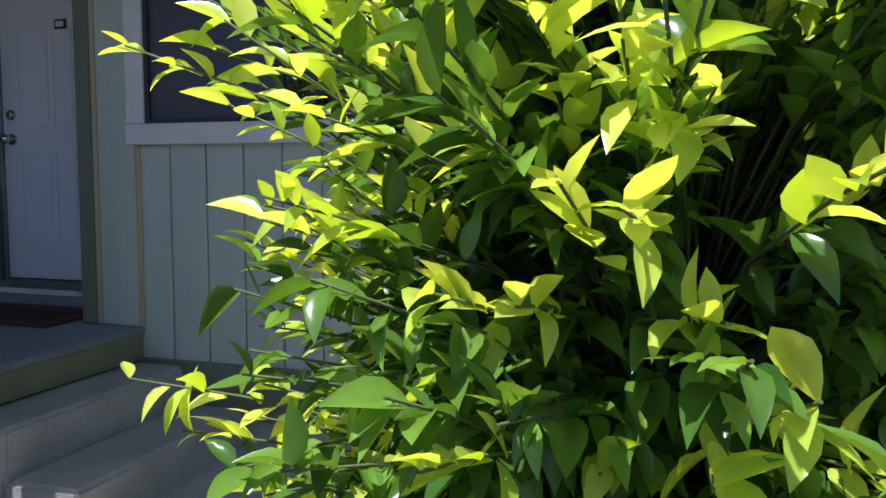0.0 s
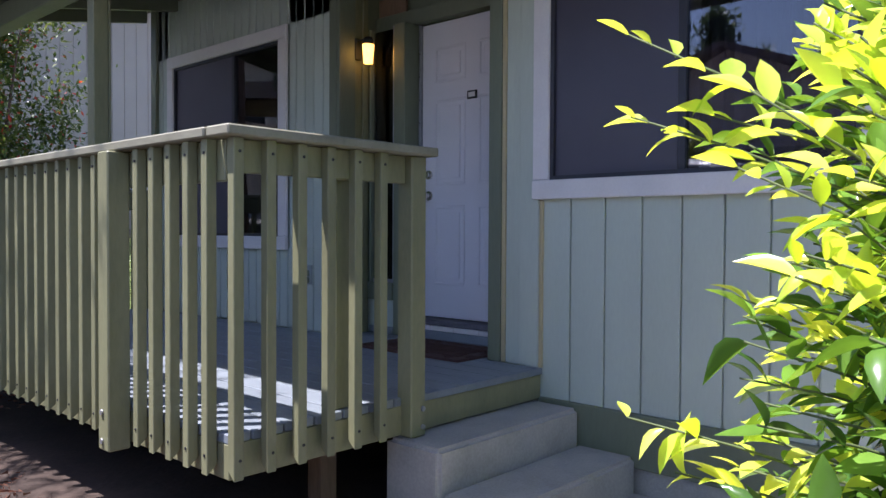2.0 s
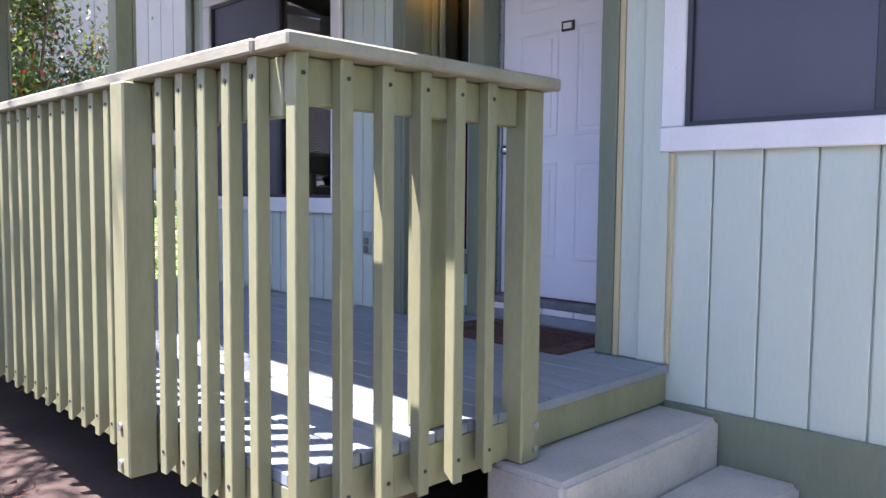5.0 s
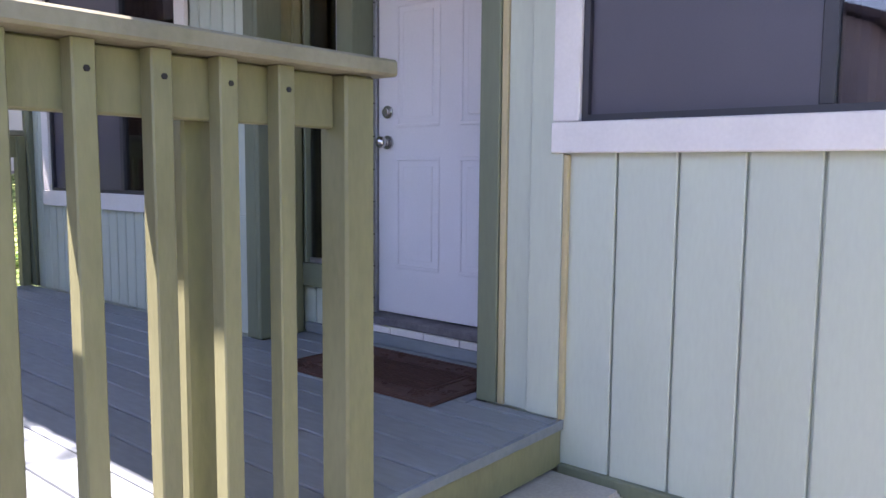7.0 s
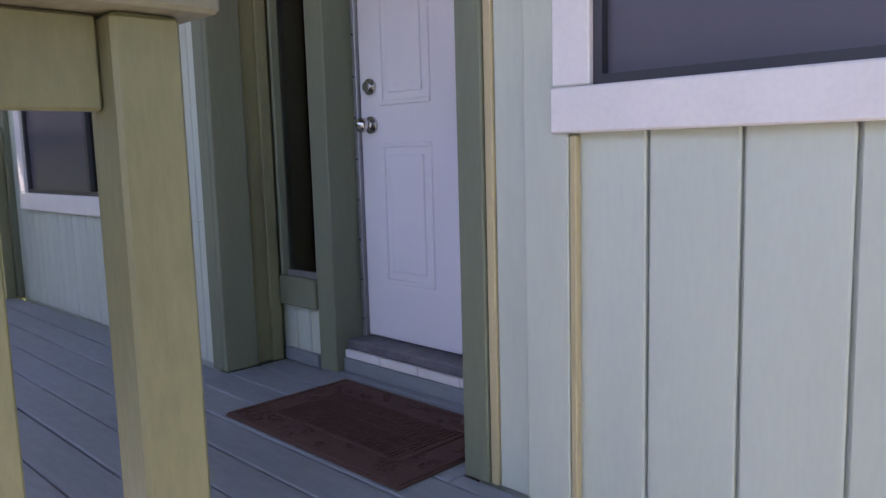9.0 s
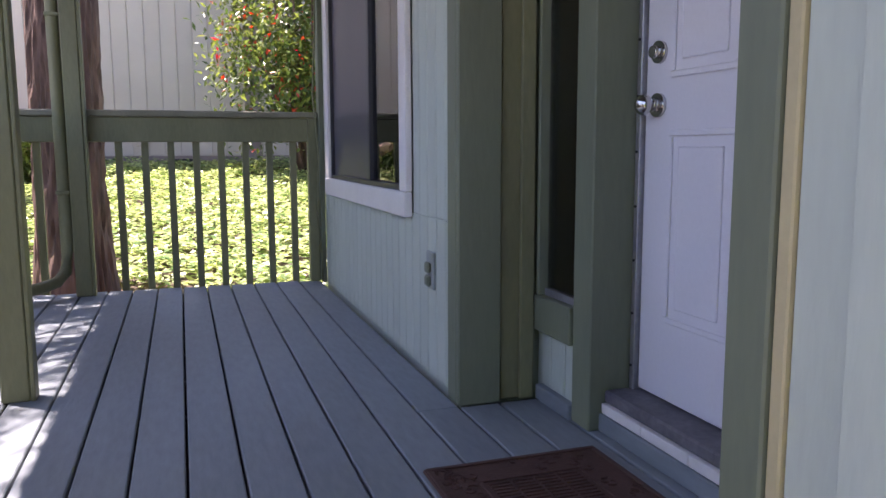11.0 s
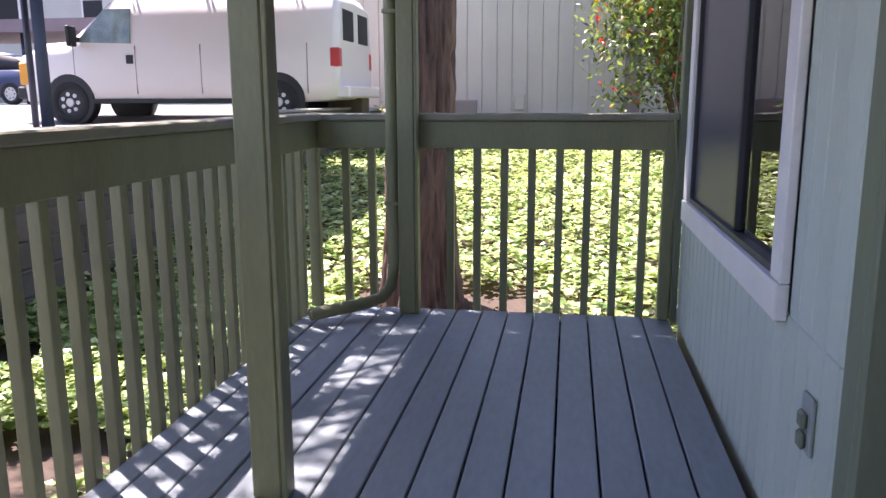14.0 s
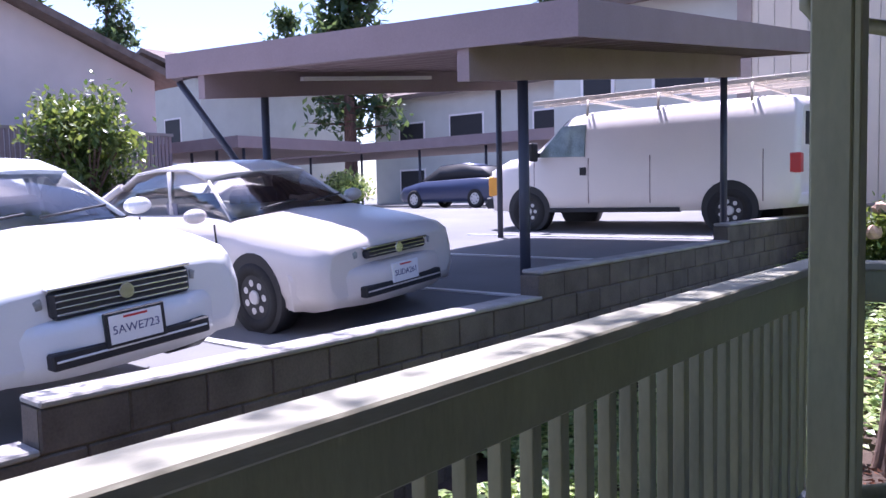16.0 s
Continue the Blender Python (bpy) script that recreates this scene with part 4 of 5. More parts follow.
# ---------------------------------------------------------------- vehicles
def wheel(parent, x, y, z, r, side):
    bm = bmesh.new()
    prof = [(r * .62, .09), (r * .9, .1), (r, .07), (r, -.07), (r * .9, -.1), (r * .62, -.09)]
    n = 28
    rings = [[bm.verts.new((x + a * math.cos(2 * math.pi * i / n), y + w, z + a * math.sin(2 * math.pi * i / n))) for i in range(n)] for a, w in prof]
    for q, w in zip(rings, rings[1:] + rings[:1]):
        for i in range(n):
            bm.faces.new((q[i], q[(i + 1) % n], w[(i + 1) % n], w[i])).smooth = True
    t = part("wheel", bm, M_TYRE, parent, "black tyre")
    rb_ = bmesh.new()
    cyl(rb_, (x, y + side * .06, z), (x, y + side * .075, z), r * .62, r * .6, n=24)
    cyl(rb_, (x, y + side * .075, z), (x, y + side * .10, z), r * .22, r * .18, n=16)
    for k in range(7):
        a = k * 2 * math.pi / 7
        cyl(rb_, (x + r * .4 * math.cos(a), y + side * .07, z + r * .4 * math.sin(a)), (x + r * .4 * math.cos(a), y + side * .085, z + r * .4 * math.sin(a)), r * .10, n=8)
    part("rim", rb_, M_RIM, t, "steel rim")
    for k in range(7):
        kb_ = bmesh.new()
        a = (k + .5) * 2 * math.pi / 7
        cyl(kb_, (x + r * .42 * math.cos(a), y + side * .0755, z + r * .42 * math.sin(a)), (x + r * .42 * math.cos(a), y + side * .078, z + r * .42 * math.sin(a)), r * .075, n=8)
        part("rim_hole", kb_, M_BLACK, t)


def loft(sections, material, name, parent, label="", closed=True):
    """A smooth skin through cross-sections, each a list of points of equal count."""
    bm = bmesh.new()
    rings = [[bm.verts.new(p_) for p_ in s] for s in sections]
    n = len(rings[0])
    for a, b in zip(rings, rings[1:]):
        for i in range(n if closed else n - 1):
            bm.faces.new((a[i], a[(i + 1) % n], b[(i + 1) % n], b[i])).smooth = True
    if closed:
        bm.faces.new(rings[0][::-1])
        bm.faces.new(rings[-1])
    return part(name, bm, material, parent, label)


def body_section(x, hw, z0, z1, crown=0.03, inset=0.04):
    """A rounded car-body slice at x, half width hw."""
    return [(x, -hw * .92, z0), (x, -hw, z0 + (z1 - z0) * .25), (x, -hw, z0 + (z1 - z0) * .6), (x, -hw + inset, z1 - 0.03), (x, -hw * .8, z1), (x, 0, z1 + crown),
            (x, hw * .8, z1), (x, hw - inset, z1 - 0.03), (x, hw, z0 + (z1 - z0) * .6), (x, hw, z0 + (z1 - z0) * .25), (x, hw * .92, z0)]


def wheel_arch(parent, x, hw, z, r):
    for s in (-1, 1):
        bm = bmesh.new()
        cyl(bm, (x, s * (hw - 0.2), z), (x, s * (hw + 0.004), z), r, n=26)
        part("wheel_arch", bm, M_BLACK, parent)


def text(parent, body, size, m, material):
    cu = bpy.data.curves.new("lettering", "FONT")
    cu.body = body
    cu.size = size
    cu.extrude = 0.001
    cu.align_x = "CENTER"
    cu.align_y = "CENTER"
    cu.materials.append(material)
    ob = new("lettering", cu)
    ob.parent = parent
    ob.matrix_basis = m
    return ob


def sedan(name, label, x, y, paint, plate, dark_plate=False, bold_grille=False, turn=0.0, full=True, lift=0.0):
    """A sedan whose nose lies at the origin and points along +x."""
    slope = math.degrees(math.atan(0.092)) if full else 0
    t = thing(name, label, "car", at=pose(x, y, lot_z(y) + lift, slope if full else 0, 0, turn))
    B = [(-0.05, .72, .30, .655), (-.09, .79, .22, .70), (-.22, .83, .20, .755), (-.55, .85, .2, .82), (-1.1, .85, .2, .90), (-1.35, .85, .2, .93), (-2.0, .855, .2, .95), (-3.0, .855, .2, .95), (-3.5, .85, .2, .96), (-4.0, .83, .22, .94), (-4.3, .78, .25, .9), (-4.4, .68, .32, .78)]
    loft([body_section(*b) for b in B], paint, "body", t)
    G = [(-1.22, .74, .93), (-1.75, .64, 1.28), (-2.1, .60, 1.38), (-2.6, .60, 1.40), (-3.0, .60, 1.37), (-3.35, .63, 1.22), (-3.85, .72, .95)]
    secs = [[(gx_, -w, .92), (gx_, -w * .98 + (0 if h < 1 else .0), (h + .92) / 2), (gx_, -w * .88, h - .02), (gx_, 0, h + .02), (gx_, w * .88, h - .02), (gx_, w * .98, (h + .92) / 2), (gx_, w, .92)] for gx_, w, h in G]
    loft(secs, M_CGLASS, "glasshouse", t, "tinted car windows")
    # roof skin and pillars
    loft([[(gx_, -w * .9, h + .0), (gx_, -w * .5, h + .03), (gx_, w * .5, h + .03), (gx_, w * .9, h + .0), (gx_, w * .9, h - .03), (gx_, -w * .9, h - .03)] for gx_, w, h in G[1:6]], paint, "roof", t)
    for s in (-1, 1):
        part("pillar", tube(bmesh.new(), [(-1.25, s * .71, .92), (-1.75, s * .555, 1.25)], 0.018, 6), paint, t)
        part("pillar", tube(bmesh.new(), [(-2.35, s * .60, .93), (-2.4, s * .54, 1.36)], 0.03, 6), paint, t)
        part("pillar", tube(bmesh.new(), [(-3.95, s * .74, .93), (-3.3, s * .56, 1.24)], 0.04, 6), paint, t)
        mb = bmesh.new()
        bmesh.ops.create_uvsphere(mb, u_segments=12, v_segments=8, radius=.1, matrix=Matrix.Translation((-1.45, s * .93, .98)) @ Matrix.Diagonal((.7, 1.1, .65, 1)))
        part("wing_mirror", mb, paint, t)
        hs = []
        for k in range(7):
            u = .50 + .44 * k / 6
            xo = .0 - .44 * u ** 3.2
            hh = .055 if 0 < k < 6 else .04
            hs.append([(xo - .12, s * u * .86, .625 - hh), (xo + .01, s * u * .86, .625 - hh), (xo + .015, s * u * .86, .625), (xo - .03, s * u * .86, .625 + hh), (xo - .16, s * u * .85, .625 + hh)])
        loft(hs, M_LENS, "headlight", t, "clear headlight")
        for wx_ in (-.85, -3.45):
            wheel(t, wx_, s * .77, .30, .30, s)
        for a in (-1.3, -2.38, -3.4):
            part("door_seam", boxm(a - .006, a + .006, s * .853 - .006, s * .853 + .006, .3, .9), M_BLACK, t)
        part("door_handle", boxm(-2.25, -2.08, s * .855 - .015, s * .855 + .015, .78, .81, .005), paint, t)
    wheel_arch(t, -.85, .85, .32, .35)
    wheel_arch(t, -3.45, .85, .32, .35)
    gz, gh, gw = (.52, .15, .40) if bold_grille else (.565, .075, .36)
    g = part("grille", boxm(-.10, .006, -gw, gw, gz, gz + gh, .02), M_BLACK, t, "dark slatted grille")
    part("grille_surround", boxm(-.10, .010, -gw - .01, gw + .01, gz + gh, gz + gh + .018, .006), M_METAL, g, "chrome strip")
    for k in range(4 if bold_grille else 2):
        zb = gz + .02 + k * (.034 if bold_grille else .03)
        part("grille_bar", boxm(.0, .014, -gw + .02, gw - .02, zb, zb + .010, .003), M_METAL, g)
    em = bmesh.new()
    cyl(em, (.006, 0, gz + gh * .55), (.022, 0, gz + gh * .55), .042, n=20)
    part("badge", em, M_METAL, g, "plain oval chrome badge")
    bs = []
    for k in range(17):
        u = -1 + k / 8
        xo = .055 - .42 * abs(u) ** 3.2
        bs.append([(xo - .02, u * .84, .21), (xo + .0, u * .855, .30), (xo + .005, u * .86, .44), (xo - .02, u * .855, .50), (xo - .10, u * .83, .53), (xo - .2, u * .80, .40), (xo - .2, u * .80, .24)])
    loft(bs, paint, "bumper", t, "painted wrap-around bumper")
    lw = part("lower_grille", boxm(-.05, .063, -.46, .46, .27, .36, .01), M_BLACK, t)
    part("grille_bar", boxm(.05, .068, -.44, .44, .31, .322, .003), paint, lw)
    pl = part("number_plate", boxm(.05, .076, -.155, .155, .335, .495, .004), M_PLATE, t, "white plate with blue characters")
    if dark_plate:
        part("plate_frame", boxm(.048, .074, -.175, .175, .32, .51, .004), M_BLACK, pl)
    text(t, plate, .066, pose(.0765, 0, .41, 90, 0, 90), M_INK)
    part("plate_heading", boxm(.076, .0772, -.07, .07, .47, .482), M_RED, pl)
    wb = bmesh.new()
    for s in (-.45, .1):
        tube(wb, [(-1.17, s, .99), (-1.28, s + .5, 1.02)], .01, 5)
    part("wiper", wb, M_BLACK, t)
    # cabin
    part("seat", boxm(-2.5, -2.2, -.6, -.12, .5, 1.12, .06), M_CURTAIN, t)
    part("seat", boxm(-2.5, -2.2, .12, .6, .5, 1.12, .06), M_CURTAIN, t)
    part("dashboard", boxm(-1.6, -1.25, -.7, .7, .8, .93, .03), M_BLACK, t)
    return t


sedan("sedan", "silver-beige sedan with a white number plate, nose to the wall", -5.28, 5.1, M_CARS, "5UDA261", lift=0.0)
sedan("sedan", "white sedan with a framed number plate, nose to the wall", -4.95, 2.55, M_CARW, "5AWE723", dark_plate=True, bold_grille=True, lift=0.17)


def cargo_van(x, y):
    """A long van, nose towards -x, its left side on the plane y."""
    t = thing("cargo_van", "white cargo van with a ladder on its roof rack", "van", at=pose(x, y, lot_z(y)) @ Matrix.Diagonal((0.97, 1, 0.95, 1)))
    hw = 1.0
    def sec(xx, z0, z1, w):
        return [(xx, hw - w * .97, z0), (xx, hw - w, z0 + .3), (xx, hw - w, 1.15), (xx, hw - w * .93, (1.15 + z1) / 2 + .1 if z1 > 1.3 else 1.15 + .0), (xx, hw - w * .86, z1 - .05), (xx, hw - w * .7, z1), (xx, hw, z1 + .03),
                (xx, hw + w * .7, z1), (xx, hw + w * .86, z1 - .05), (xx, hw + w * .93, (1.15 + z1) / 2 + .1 if z1 > 1.3 else 1.15), (xx, hw + w, 1.15), (xx, hw + w, z0 + .3), (xx, hw + w * .97, z0)]
    S = [(0.0, .45, 1.18, .86), (.08, .38, 1.24, .95), (.5, .36, 1.34, 1.0), (.95, .36, 1.40, 1.0), (1.0, .36, 1.44, 1.0), (1.75, .36, 2.08, 1.0), (2.1, .36, 2.13, 1.0), (5.0, .36, 2.13, 1.0), (5.5, .4, 2.10, .99), (5.62, .5, 1.95, .96)]
    loft([sec(*s) for s in S], M_VAN, "body", t)
    # side window, windscreen, rear glass
    wv = bmesh.new()
    pts = [(1.12, 1.36), (2.08, 1.33), (2.08, 1.90), (1.62, 1.90)]
    a = [wv.verts.new((px_, .0 - .002 + (.0 if pz < 1.5 else .07), pz)) for px_, pz in pts]
    b = [wv.verts.new((px_, .03 + (.0 if pz < 1.5 else .07), pz)) for px_, pz in pts]
    for i in range(4):
        wv.faces.new((a[i], a[(i + 1) % 4], b[(i + 1) % 4], b[i]))
    wv.faces.new(a); wv.faces.new(b[::-1])
    part("side_window", wv, mat("van_glass", (0.10, 0.14, 0.14), 0.08, 0.4, 3, 0, col2=(0.4, 0.5, 0.5)), t, "driver's window")
    part("windscreen", extrude_profile(bmesh.new(), [(1.0, 1.46), (1.03, 1.44), (1.68, 2.0), (1.65, 2.02)], .22, 1.78), M_BLACK, t)
    for ya in (.16, 1.04):
        part("rear_window", boxm(5.585, 5.63, ya + .1, ya + .7, 1.35, 1.85, .01), M_BLACK, t)
    for ya in (.02, 1.84):
        part("tail_light", boxm(5.47, 5.63, ya - .015, ya + .14, .92, 1.22, .015), M_RED, t, "red tail light")
    part("rear_bumper", boxm(5.35, 5.78, .06, 1.94, .42, .62, .03), M_VAN, t)
    part("front_bumper", boxm(-.12, .25, .08, 1.92, .42, .64, .03), M_BLACK, t)
    part("headlight", boxm(-.03, .2, .06, .4, .82, 1.06, .02), M_LENS, t)
    part("turn_lamp", boxm(-.02, .22, .035, .12, .66, 1.04, .02), M_AMBER, t, "amber corner lamp")
    part("grille", boxm(-.04, .1, .42, 1.58, .72, 1.06, .02), M_BLACK, t)
    for wx_ in (.92, 4.6):
        for s in (-1, 1):
            wheel(t, wx_, hw + s * .925, .36, .36, s)
        for s in (-1, 1):
            ab = bmesh.new()
            cyl(ab, (wx_, hw + s * .8, .40), (wx_, hw + s * 1.004, .40), .44, n=26)
            part("wheel_arch", ab, M_BLACK, t)
    for xx in (1.05, 2.16, 3.3, 5.1):
        part("door_seam", boxm(xx - .006, xx + .006, -.003, .01, .5, 1.3), M_CARPORT, t)
    part("door_handle", boxm(2.0, 2.12, -.02, .0, 1.0, 1.14, .005), M_BLACK, t)
    mb = bmesh.new()
    box(mb, 1.12, 1.2, -.28, -.08, 1.28, 1.62, .02)
    box(mb, 1.14, 1.18, -.08, .02, 1.36, 1.44)
    part("wing_mirror", mb, M_BLACK, t)
    part("sill", boxm(1.2, 3.8, .0, .1, .34, .42, .01), M_BLACK, t)
    for xx in (2.1, 3.4, 4.9):
        rk = bmesh.new()
        tube(rk, [(xx, .1, 2.05), (xx, .12, 2.32), (xx, 1.88, 2.32), (xx, 1.9, 2.05)], .025, 6)
        part("rack_bar", rk, M_LADDER, t)
    lad = thing("ladder", "long aluminium extension ladder tied on the van's rack", "ladder", at=pose(x, y, lot_z(y)) @ Matrix.Diagonal((0.97, 1, 0.95, 1)))
    for ya in (.25, .62):
        part("ladder_rail", boxm(.9, 5.75, ya - .02, ya + .02, 2.345, 2.425, .004), M_LADDER, lad)
    for i in range(16):
        rb2 = bmesh.new()
        cyl(rb2, (1.05 + i * .3, .25, 2.385), (1.05 + i * .3, .62, 2.385), .016, n=8)
        part("rung", rb2, M_LADDER, lad)
    for ya in (1.0, 1.35):
        part("ladder_rail", boxm(3.6, 6.0, ya - .02, ya + .02, 2.345, 2.45, .004), M_LADDER, lad)
    return t


cargo_van(-9.45, 12.0)

# ---------------------------------------------------------------- carport
cpt = thing("carport", "flat carport on dark steel posts with pink-brown fascia", "carport")
def cz(y, x=-4.3):
    """Underside of the roof, rising along y and away from the wall."""
    return 2.56 + 0.108 * (y - 5.6) + 0.058 * (-4.3 - x)
def sloped(x0, x1, y0, y1, dz0, dz1):
    bm = boxm(x0, x1, y0, y1, 0, 1)
    for v_ in bm.verts:
        v_.co.z = cz(v_.co.y, v_.co.x) + (dz1 if v_.co.z > .5 else dz0)
    return bm
CX0, CX1, CY0, CY1 = -9.0, -3.72, 5.3, 11.6
# sheet coloured dark as shaded gaps, so the purlins read as lit stripes
part("roof_sheet", sloped(CX0, CX1, CY0, CY1, .22, .27), M_CPDECK, cpt)
for b in ((CX0 - .04, CX1 + .04, CY0 - .04, CY0 - .001), (CX0 - .04, CX1 + .04, CY1 + .001, CY1 + .04), (CX1 + .001, CX1 + .04, CY0, CY1), (CX0 - .04, CX0 - .001, CY0, CY1)):
    part("fascia", sloped(*b, .06, .33), M_CARPORT, cpt)
for i in range(17):
    y = CY0 + .18 + i * .37
    part("purlin", sloped(CX0, CX1, y, y + .045, .10, .218), M_CARPORT, cpt)
for x in (-4.75, -8.4):
    part("beam", sloped(x - .06, x + .06, CY0, CY1, -.20, .098), M_CARPORT, cpt)
for x, y in ((-4.75, 6.15), (-4.75, 11.1), (-8.4, 6.15), (-8.4, 10.9)):
    pb_ = bmesh.new()
    cyl(pb_, (x, y, lot_z(y) - .02), (x, y, cz(y, x) - .2), .048, n=12)
    part("post", pb_, M_POST, cpt)
    part("post_plate", boxm(x - .11, x - .063, y - .1, y + .1, cz(y, x) - .2, cz(y, x) + .06, .004), M_CARPORT, cpt)
pb_ = bmesh.new()
cyl(pb_, (-8.4, 6.15, lot_z(6) + .9), (-9.0, 5.4, cz(5.4, -9.0) + .02), .04, n=8)
part("brace", pb_, M_POST, cpt)
part("light_tube", sloped(-8.28, -8.22, 6.6, 9.0, -.02, .03), M_WHITE, cpt)

# ---------------------------------------------------------------- distance across the car park
def far_car(x, y, turn, paint, label):
    t = thing("parked_car", label, "car", at=pose(x, y, lot_z(y), 0, 0, turn))
    B = [(0, .6, .3, .55), (-.3, .8, .2, .72), (-1.1, .85, .2, .88), (-3.4, .85, .2, .95), (-4.1, .82, .25, .92), (-4.3, .7, .35, .75)]
    loft([body_section(*b) for b in B], paint, "body", t)
    G = [(-1.1, .75, .92), (-1.8, .62, 1.36), (-2.6, .6, 1.42), (-3.4, .62, 1.30), (-4.0, .72, .95)]
    loft([[(a, -w, .9), (a, -w * .9, h), (a, 0, h + .03), (a, w * .9, h), (a, w, .9)] for a, w, h in G], M_BLACK, "glasshouse", t)
    loft([[(a, -w * .9, h + .02), (a, 0, h + .05), (a, w * .9, h + .02), (a, w * .9, h - .01), (a, -w * .9, h - .01)] for a, w, h in G[1:4]], paint, "roof", t)
    for s in (-1, 1):
        for wx_ in (-.85, -3.4):
            wheel(t, wx_, s * .78, .3, .3, s)
    return t


far_car(-19.0, 20.5, 180, M_CARB, "dark blue hatchback parked far across the lot")
far_car(-17.8, 13.0, 25, M_CARB, "dark blue parked car beyond the carport")
far_car(-24.0, 15.5, 10, M_CARS, "pale parked car under the far carport")
far_car(-24.0, 12.5, 10, M_CARB, "dark parked car under the far carport")


def far_house(name, label, x0, x1, y0, y1, h, paint, face, wins, gable="x"):
    """face: which side carries windows, as x1 or y0."""
    z0 = lot_z(y0) - .3
    t = thing(name, label, "building")
    part("wall", boxm(x0, x1, y0, y1, z0, z0 + h), paint, t)
    rb_ = bmesh.new()
    xm, ym, e = (x0 + x1) / 2, (y0 + y1) / 2, .7
    if gable == "x":
        pr = [(y0 - e, z0 + h - .15), (ym, z0 + h + (y1 - y0) * .2), (y1 + e, z0 + h - .15), (y1 + e, z0 + h + .1), (ym, z0 + h + .25 + (y1 - y0) * .2), (y0 - e, z0 + h + .1)]
        a = [rb_.verts.new((x0 - e, p_[0], p_[1])) for p_ in pr]
        b = [rb_.verts.new((x1 + e, p_[0], p_[1])) for p_ in pr]
    else:
        pr = [(x0 - e, z0 + h - .15), (xm, z0 + h + (x1 - x0) * .2), (x1 + e, z0 + h - .15), (x1 + e, z0 + h + .1), (xm, z0 + h + .25 + (x1 - x0) * .2), (x0 - e, z0 + h + .1)]
        a = [rb_.verts.new((p_[0], y0 - e, p_[1])) for p_ in pr]
        b = [rb_.verts.new((p_[0], y1 + e, p_[1])) for p_ in pr]
    for i in range(6):
        rb_.faces.new((a[i], a[(i + 1) % 6], b[(i + 1) % 6], b[i]))
    for q in (a, b):
        rb_.faces.new((q[0], q[1], q[4], q[5]))
        rb_.faces.new((q[1], q[2], q[3], q[4]))
    part("roof", rb_, M_ROOF, t)
    if gable == "x":
        for xx in (x1,):
            gb_ = bmesh.new()
            q0 = [gb_.verts.new(c) for c in ((xx, y0, z0 + h), (xx, y1, z0 + h), (xx, ym, z0 + h + (y1 - y0) * .2))]
            q1 = [gb_.verts.new((c.co.x - .2, c.co.y, c.co.z)) for c in q0]
            gb_.faces.new(q0); gb_.faces.new(q1[::-1])
            for i in range(3):
                gb_.faces.new((q0[i], q0[(i + 1) % 3], q1[(i + 1) % 3], q1[i]))
            part("gable", gb_, paint, t)
    for u, zz_, w, hh in wins:
        if face == "x1":
            fr = part("window", boxm(x1 - .02, x1 + .05, u - w / 2 - .1, u + w / 2 + .1, z0 + zz_ - .1, z0 + zz_ + hh + .1), M_WHITE, t)
            part("pane", boxm(x1 + .03, x1 + .06, u - w / 2, u + w / 2, z0 + zz_, z0 + zz_ + hh), M_BLACK, fr)
        else:
            fr = part("window", boxm(u - w / 2 - .1, u + w / 2 + .1, y0 - .05, y0 + .02, z0 + zz_ - .1, z0 + zz_ + hh + .1), M_WHITE, t)
            part("pane", boxm(u - w / 2, u + w / 2, y0 - .06, y0 - .03, z0 + zz_, z0 + zz_ + hh), M_BLACK, fr)
    return t


h1 = far_house("apartment_house", "pink stucco house with a balcony and shingled gable roof", -36, -26, 4.5, 15.0, 5.6, M_HOUSE3, "x1", [(7, 1.0, 1.5, 1.2), (12, 1.0, 1.5, 1.2)])
bz = lot_z(5) - .3 + 2.5
part("balcony_floor", boxm(-26, -24.3, 5.0, 14.6, bz - .25, bz), M_TAUPE, h1)
br = part("balcony_rail", boxm(-24.4, -24.3, 5.0, 14.6, bz + 1.0, bz + 1.1), M_TAUPE, h1)
me = mesh_of("slat", boxm(-24.39, -24.33, 0, .09, bz, bz + 1.0), M_CARPORT)
for i in range(70):
    piece("slat", me, br, pose(0, 5.0 + i * .137, 0))
far_house("apartment_house", "pale three-storey apartment house with shingled roof", -50, -40, 26, 38, 7.8, M_HOUSE2, "y0", [(-47, 1, 1.6, 1.4), (-43, 1, 1.6, 1.4), (-47, 4.2, 1.6, 1.4), (-43, 4.2, 1.6, 1.4)], "y")
far_house("apartment_house", "pale green apartment house behind the far carport", -34, -8, 34, 44, 6.4, M_HOUSE2, "y0", [(-31, 3.6, 1.8, 1.3), (-27, 3.6, 2.2, 1.5), (-22, 3.6, 1.2, 1.3), (-17, 3.6, 2.0, 1.4), (-12.5, 3.6, 1.4, 1.6), (-31, .8, 1.8, 1.4), (-22, .8, 2.4, 1.6), (-14, .8, 1.8, 1.4)])
far_house("apartment_house", "pale green apartment house close behind the van", -13.5, -7.5, 21, 30, 6.0, M_HOUSE2, "y0", [(-12.0, 3.4, .9, 1.5), (-9.5, 3.4, 1.4, 1.4), (-10.5, .9, 1.8, 1.3)])
def far_carport(x0, x1, y0, y1):
    t = thing("carport", "long low carport across the lot", "carport")
    z = lot_z(y0) + 2.2
    part("fascia", boxm(x0, x1, y0, y1, z, z + .38), M_CARPORT, t)
    for i in range(7):
        x = x0 + .4 + (x1 - x0 - .8) * i / 6
        pb2 = bmesh.new()
        cyl(pb2, (x, y0 + .5, z - 2.25), (x, y0 + .5, z), .05, n=8)
        part("post", pb2, M_POST, t)
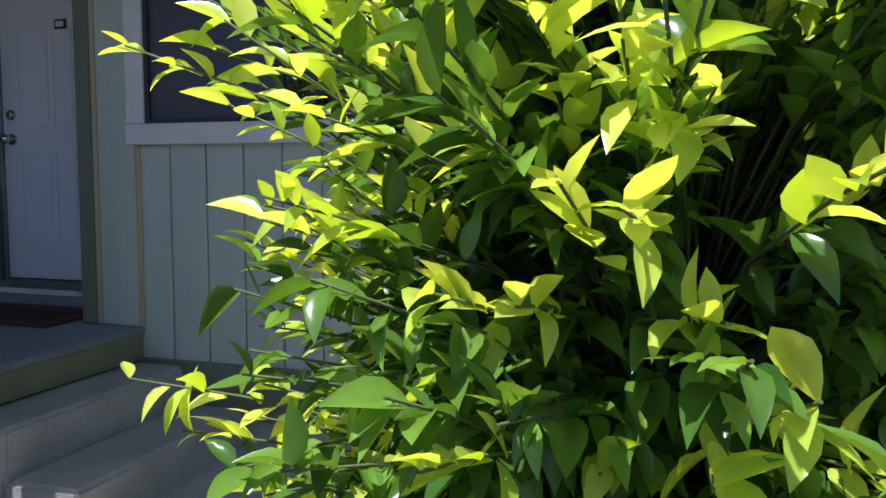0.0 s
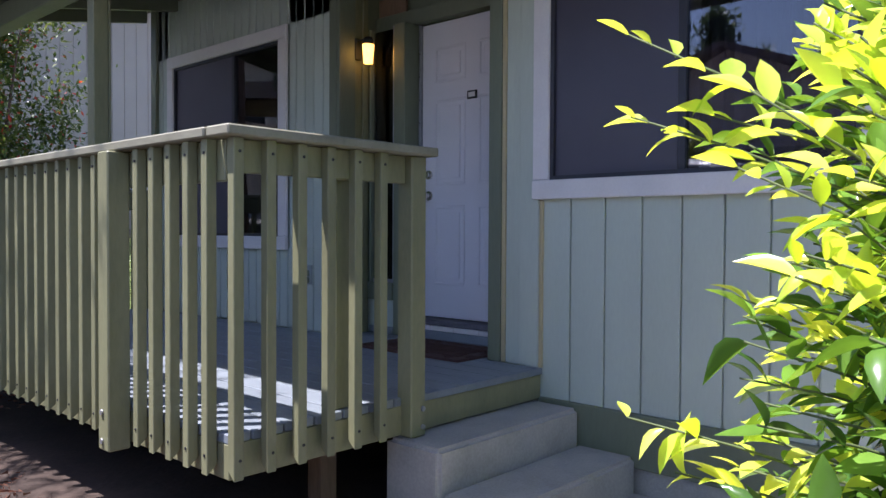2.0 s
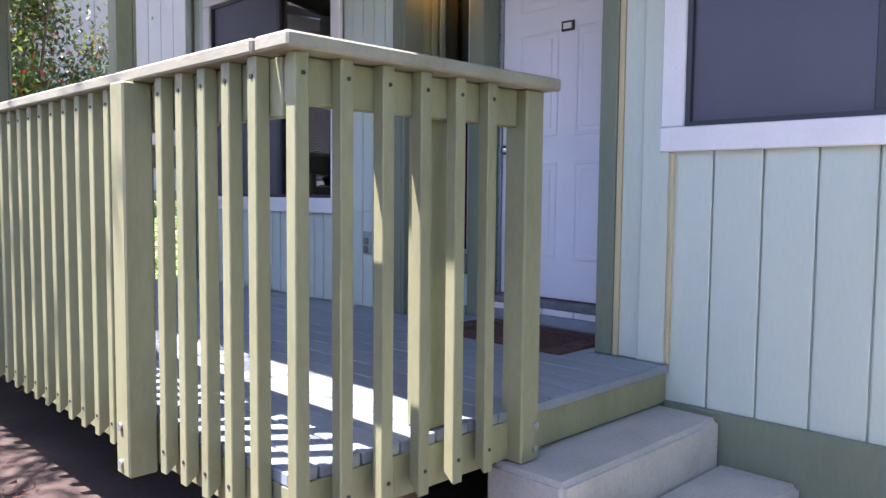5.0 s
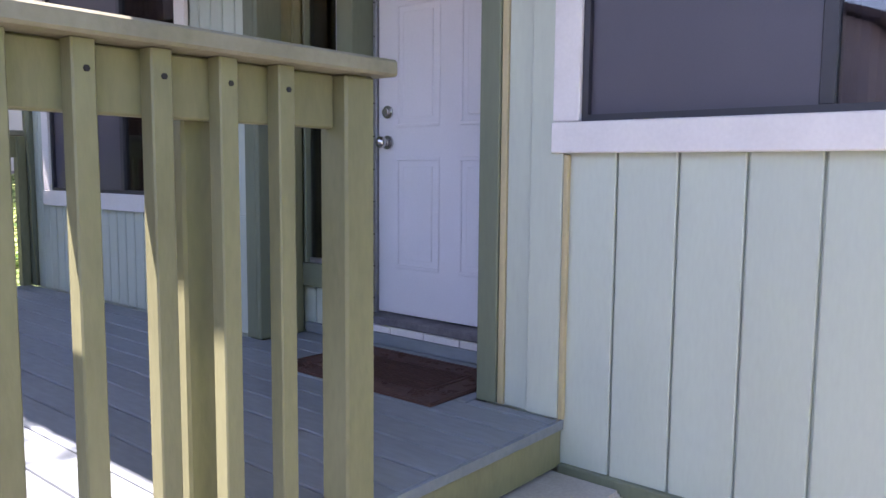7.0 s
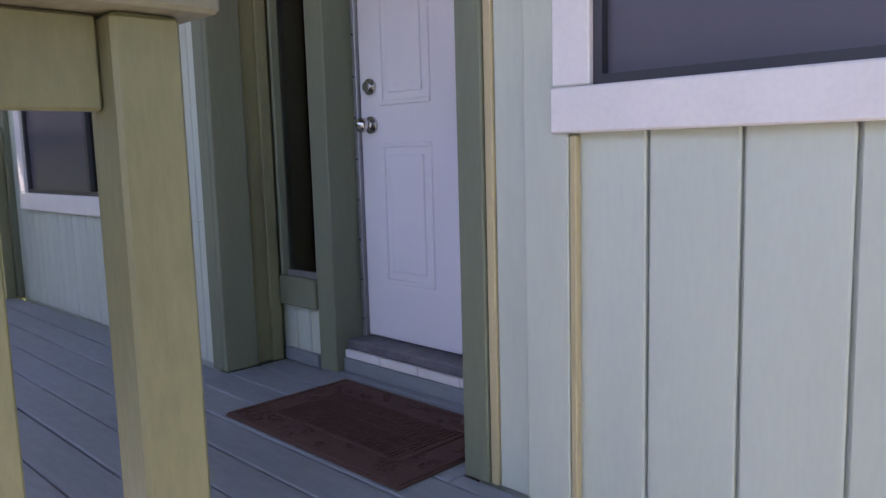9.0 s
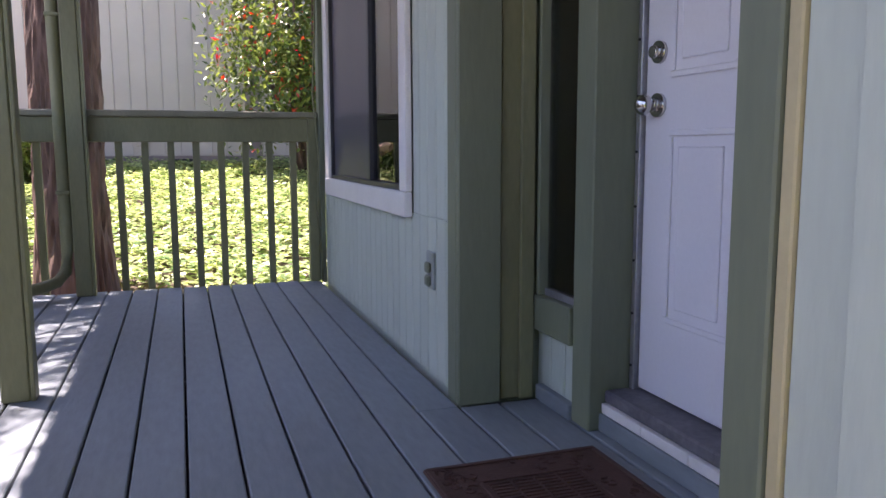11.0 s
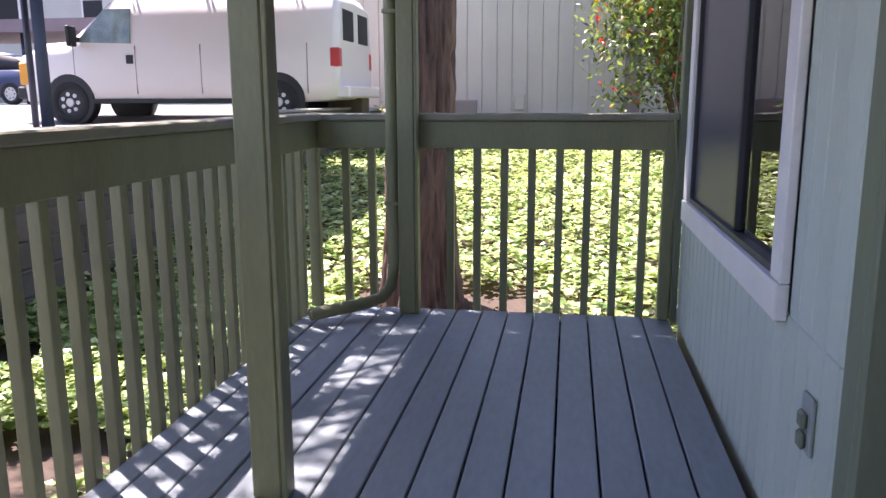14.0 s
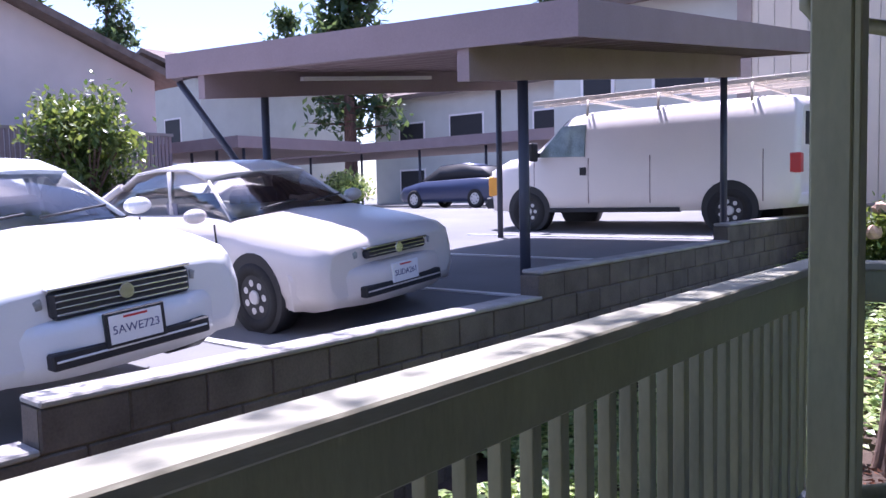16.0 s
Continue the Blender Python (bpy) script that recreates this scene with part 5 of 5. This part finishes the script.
far_carport(-34, -14, 22.5, 27)
far_carport(-32, -22, 15.5, 21)
shrub("round_shrub", "round bright green shrub at the lot's edge", "shrub", -22.5, 20.5, 1.0, 1.0, .75, 1800, .22, M_IVY, None, 41)
shrub("clipped_tree", "dense clipped green tree beside the pink house", "tree", -22.5, 10.8, 1.4, 1.7, 1.7, 5000, .24, M_SHRUB, None, 43)
def tall_tree(x, y, h, w, seed):
    r = random.Random(seed)
    t = thing("distant_tree", "tall dark distant tree above the roofs", "tree")
    z0 = lot_z(y)
    tb2 = bmesh.new()
    tube(tb2, [(x, y, z0), (x, y, z0 + h * .5), (x, y, z0 + h * .95)], [.4, .3, .08], 8)
    v, f = [], []
    for i in range(60):
        u = r.uniform(.3, 1)
        a = r.uniform(0, 6.28)
        L_ = w * (1.15 - u) * r.uniform(.5, 1.1)
        s = Vector((x, y, z0 + h * u))
        e = s + Vector((L_ * math.cos(a), L_ * math.sin(a), r.uniform(-.3, .5)))
        tube(tb2, [s, s.lerp(e, .5), e], [.08, .05, .02], 4)
        for k in range(60):
            p_ = s.lerp(e, r.uniform(.2, 1)) + Vector((r.gauss(0, .4), r.gauss(0, .4), r.gauss(0, .3)))
            small_leaf(v, f, p_, rnd_dir(r), Vector((0, 0, 1)), r.uniform(.4, .8), .3)
    part("trunk", tb2, M_BARK, t)
    ob = new("crown", raw("crown", v, f, M_FAR))
    ob.parent = t
    tagged(ob, kind="stuff")


for i, (x, y, h, w) in enumerate(((-33, 31, 14, 5), (-58, 30, 17, 6), (-62, 22, 15, 6), (-54, 44, 16, 6), (-44, 18, 13, 4), (-30, 48, 15, 6), (-44, -14, 13, 5), (-46, -6, 12, 5), (-50, -24, 14, 6), (-52, 0, 12, 5))):
    tall_tree(x, y, h, w, 60 + i)
# neighbouring house that shows in the near window's reflection
far_house("neighbour_house", "dark-roofed house across the lot behind the walker", -40, -31, -20, -8, 3.2, M_HOUSE2, "x1", [(-13, 1.0, 1.6, 1.2), (-9, 1.0, 1.6, 1.2)])
sg = thing("small_sign", "small white sign on a short post in the lot", "sign")
sz = lot_z(9)
part("sign_board", boxm(-15.05, -15.02, 8.75, 9.15, sz + .9, sz + 1.35, .004), M_WHITE, sg)
part("sign_post", boxm(-15.09, -15.055, 8.93, 8.97, sz - .02, sz + 1.3), M_POST, sg)
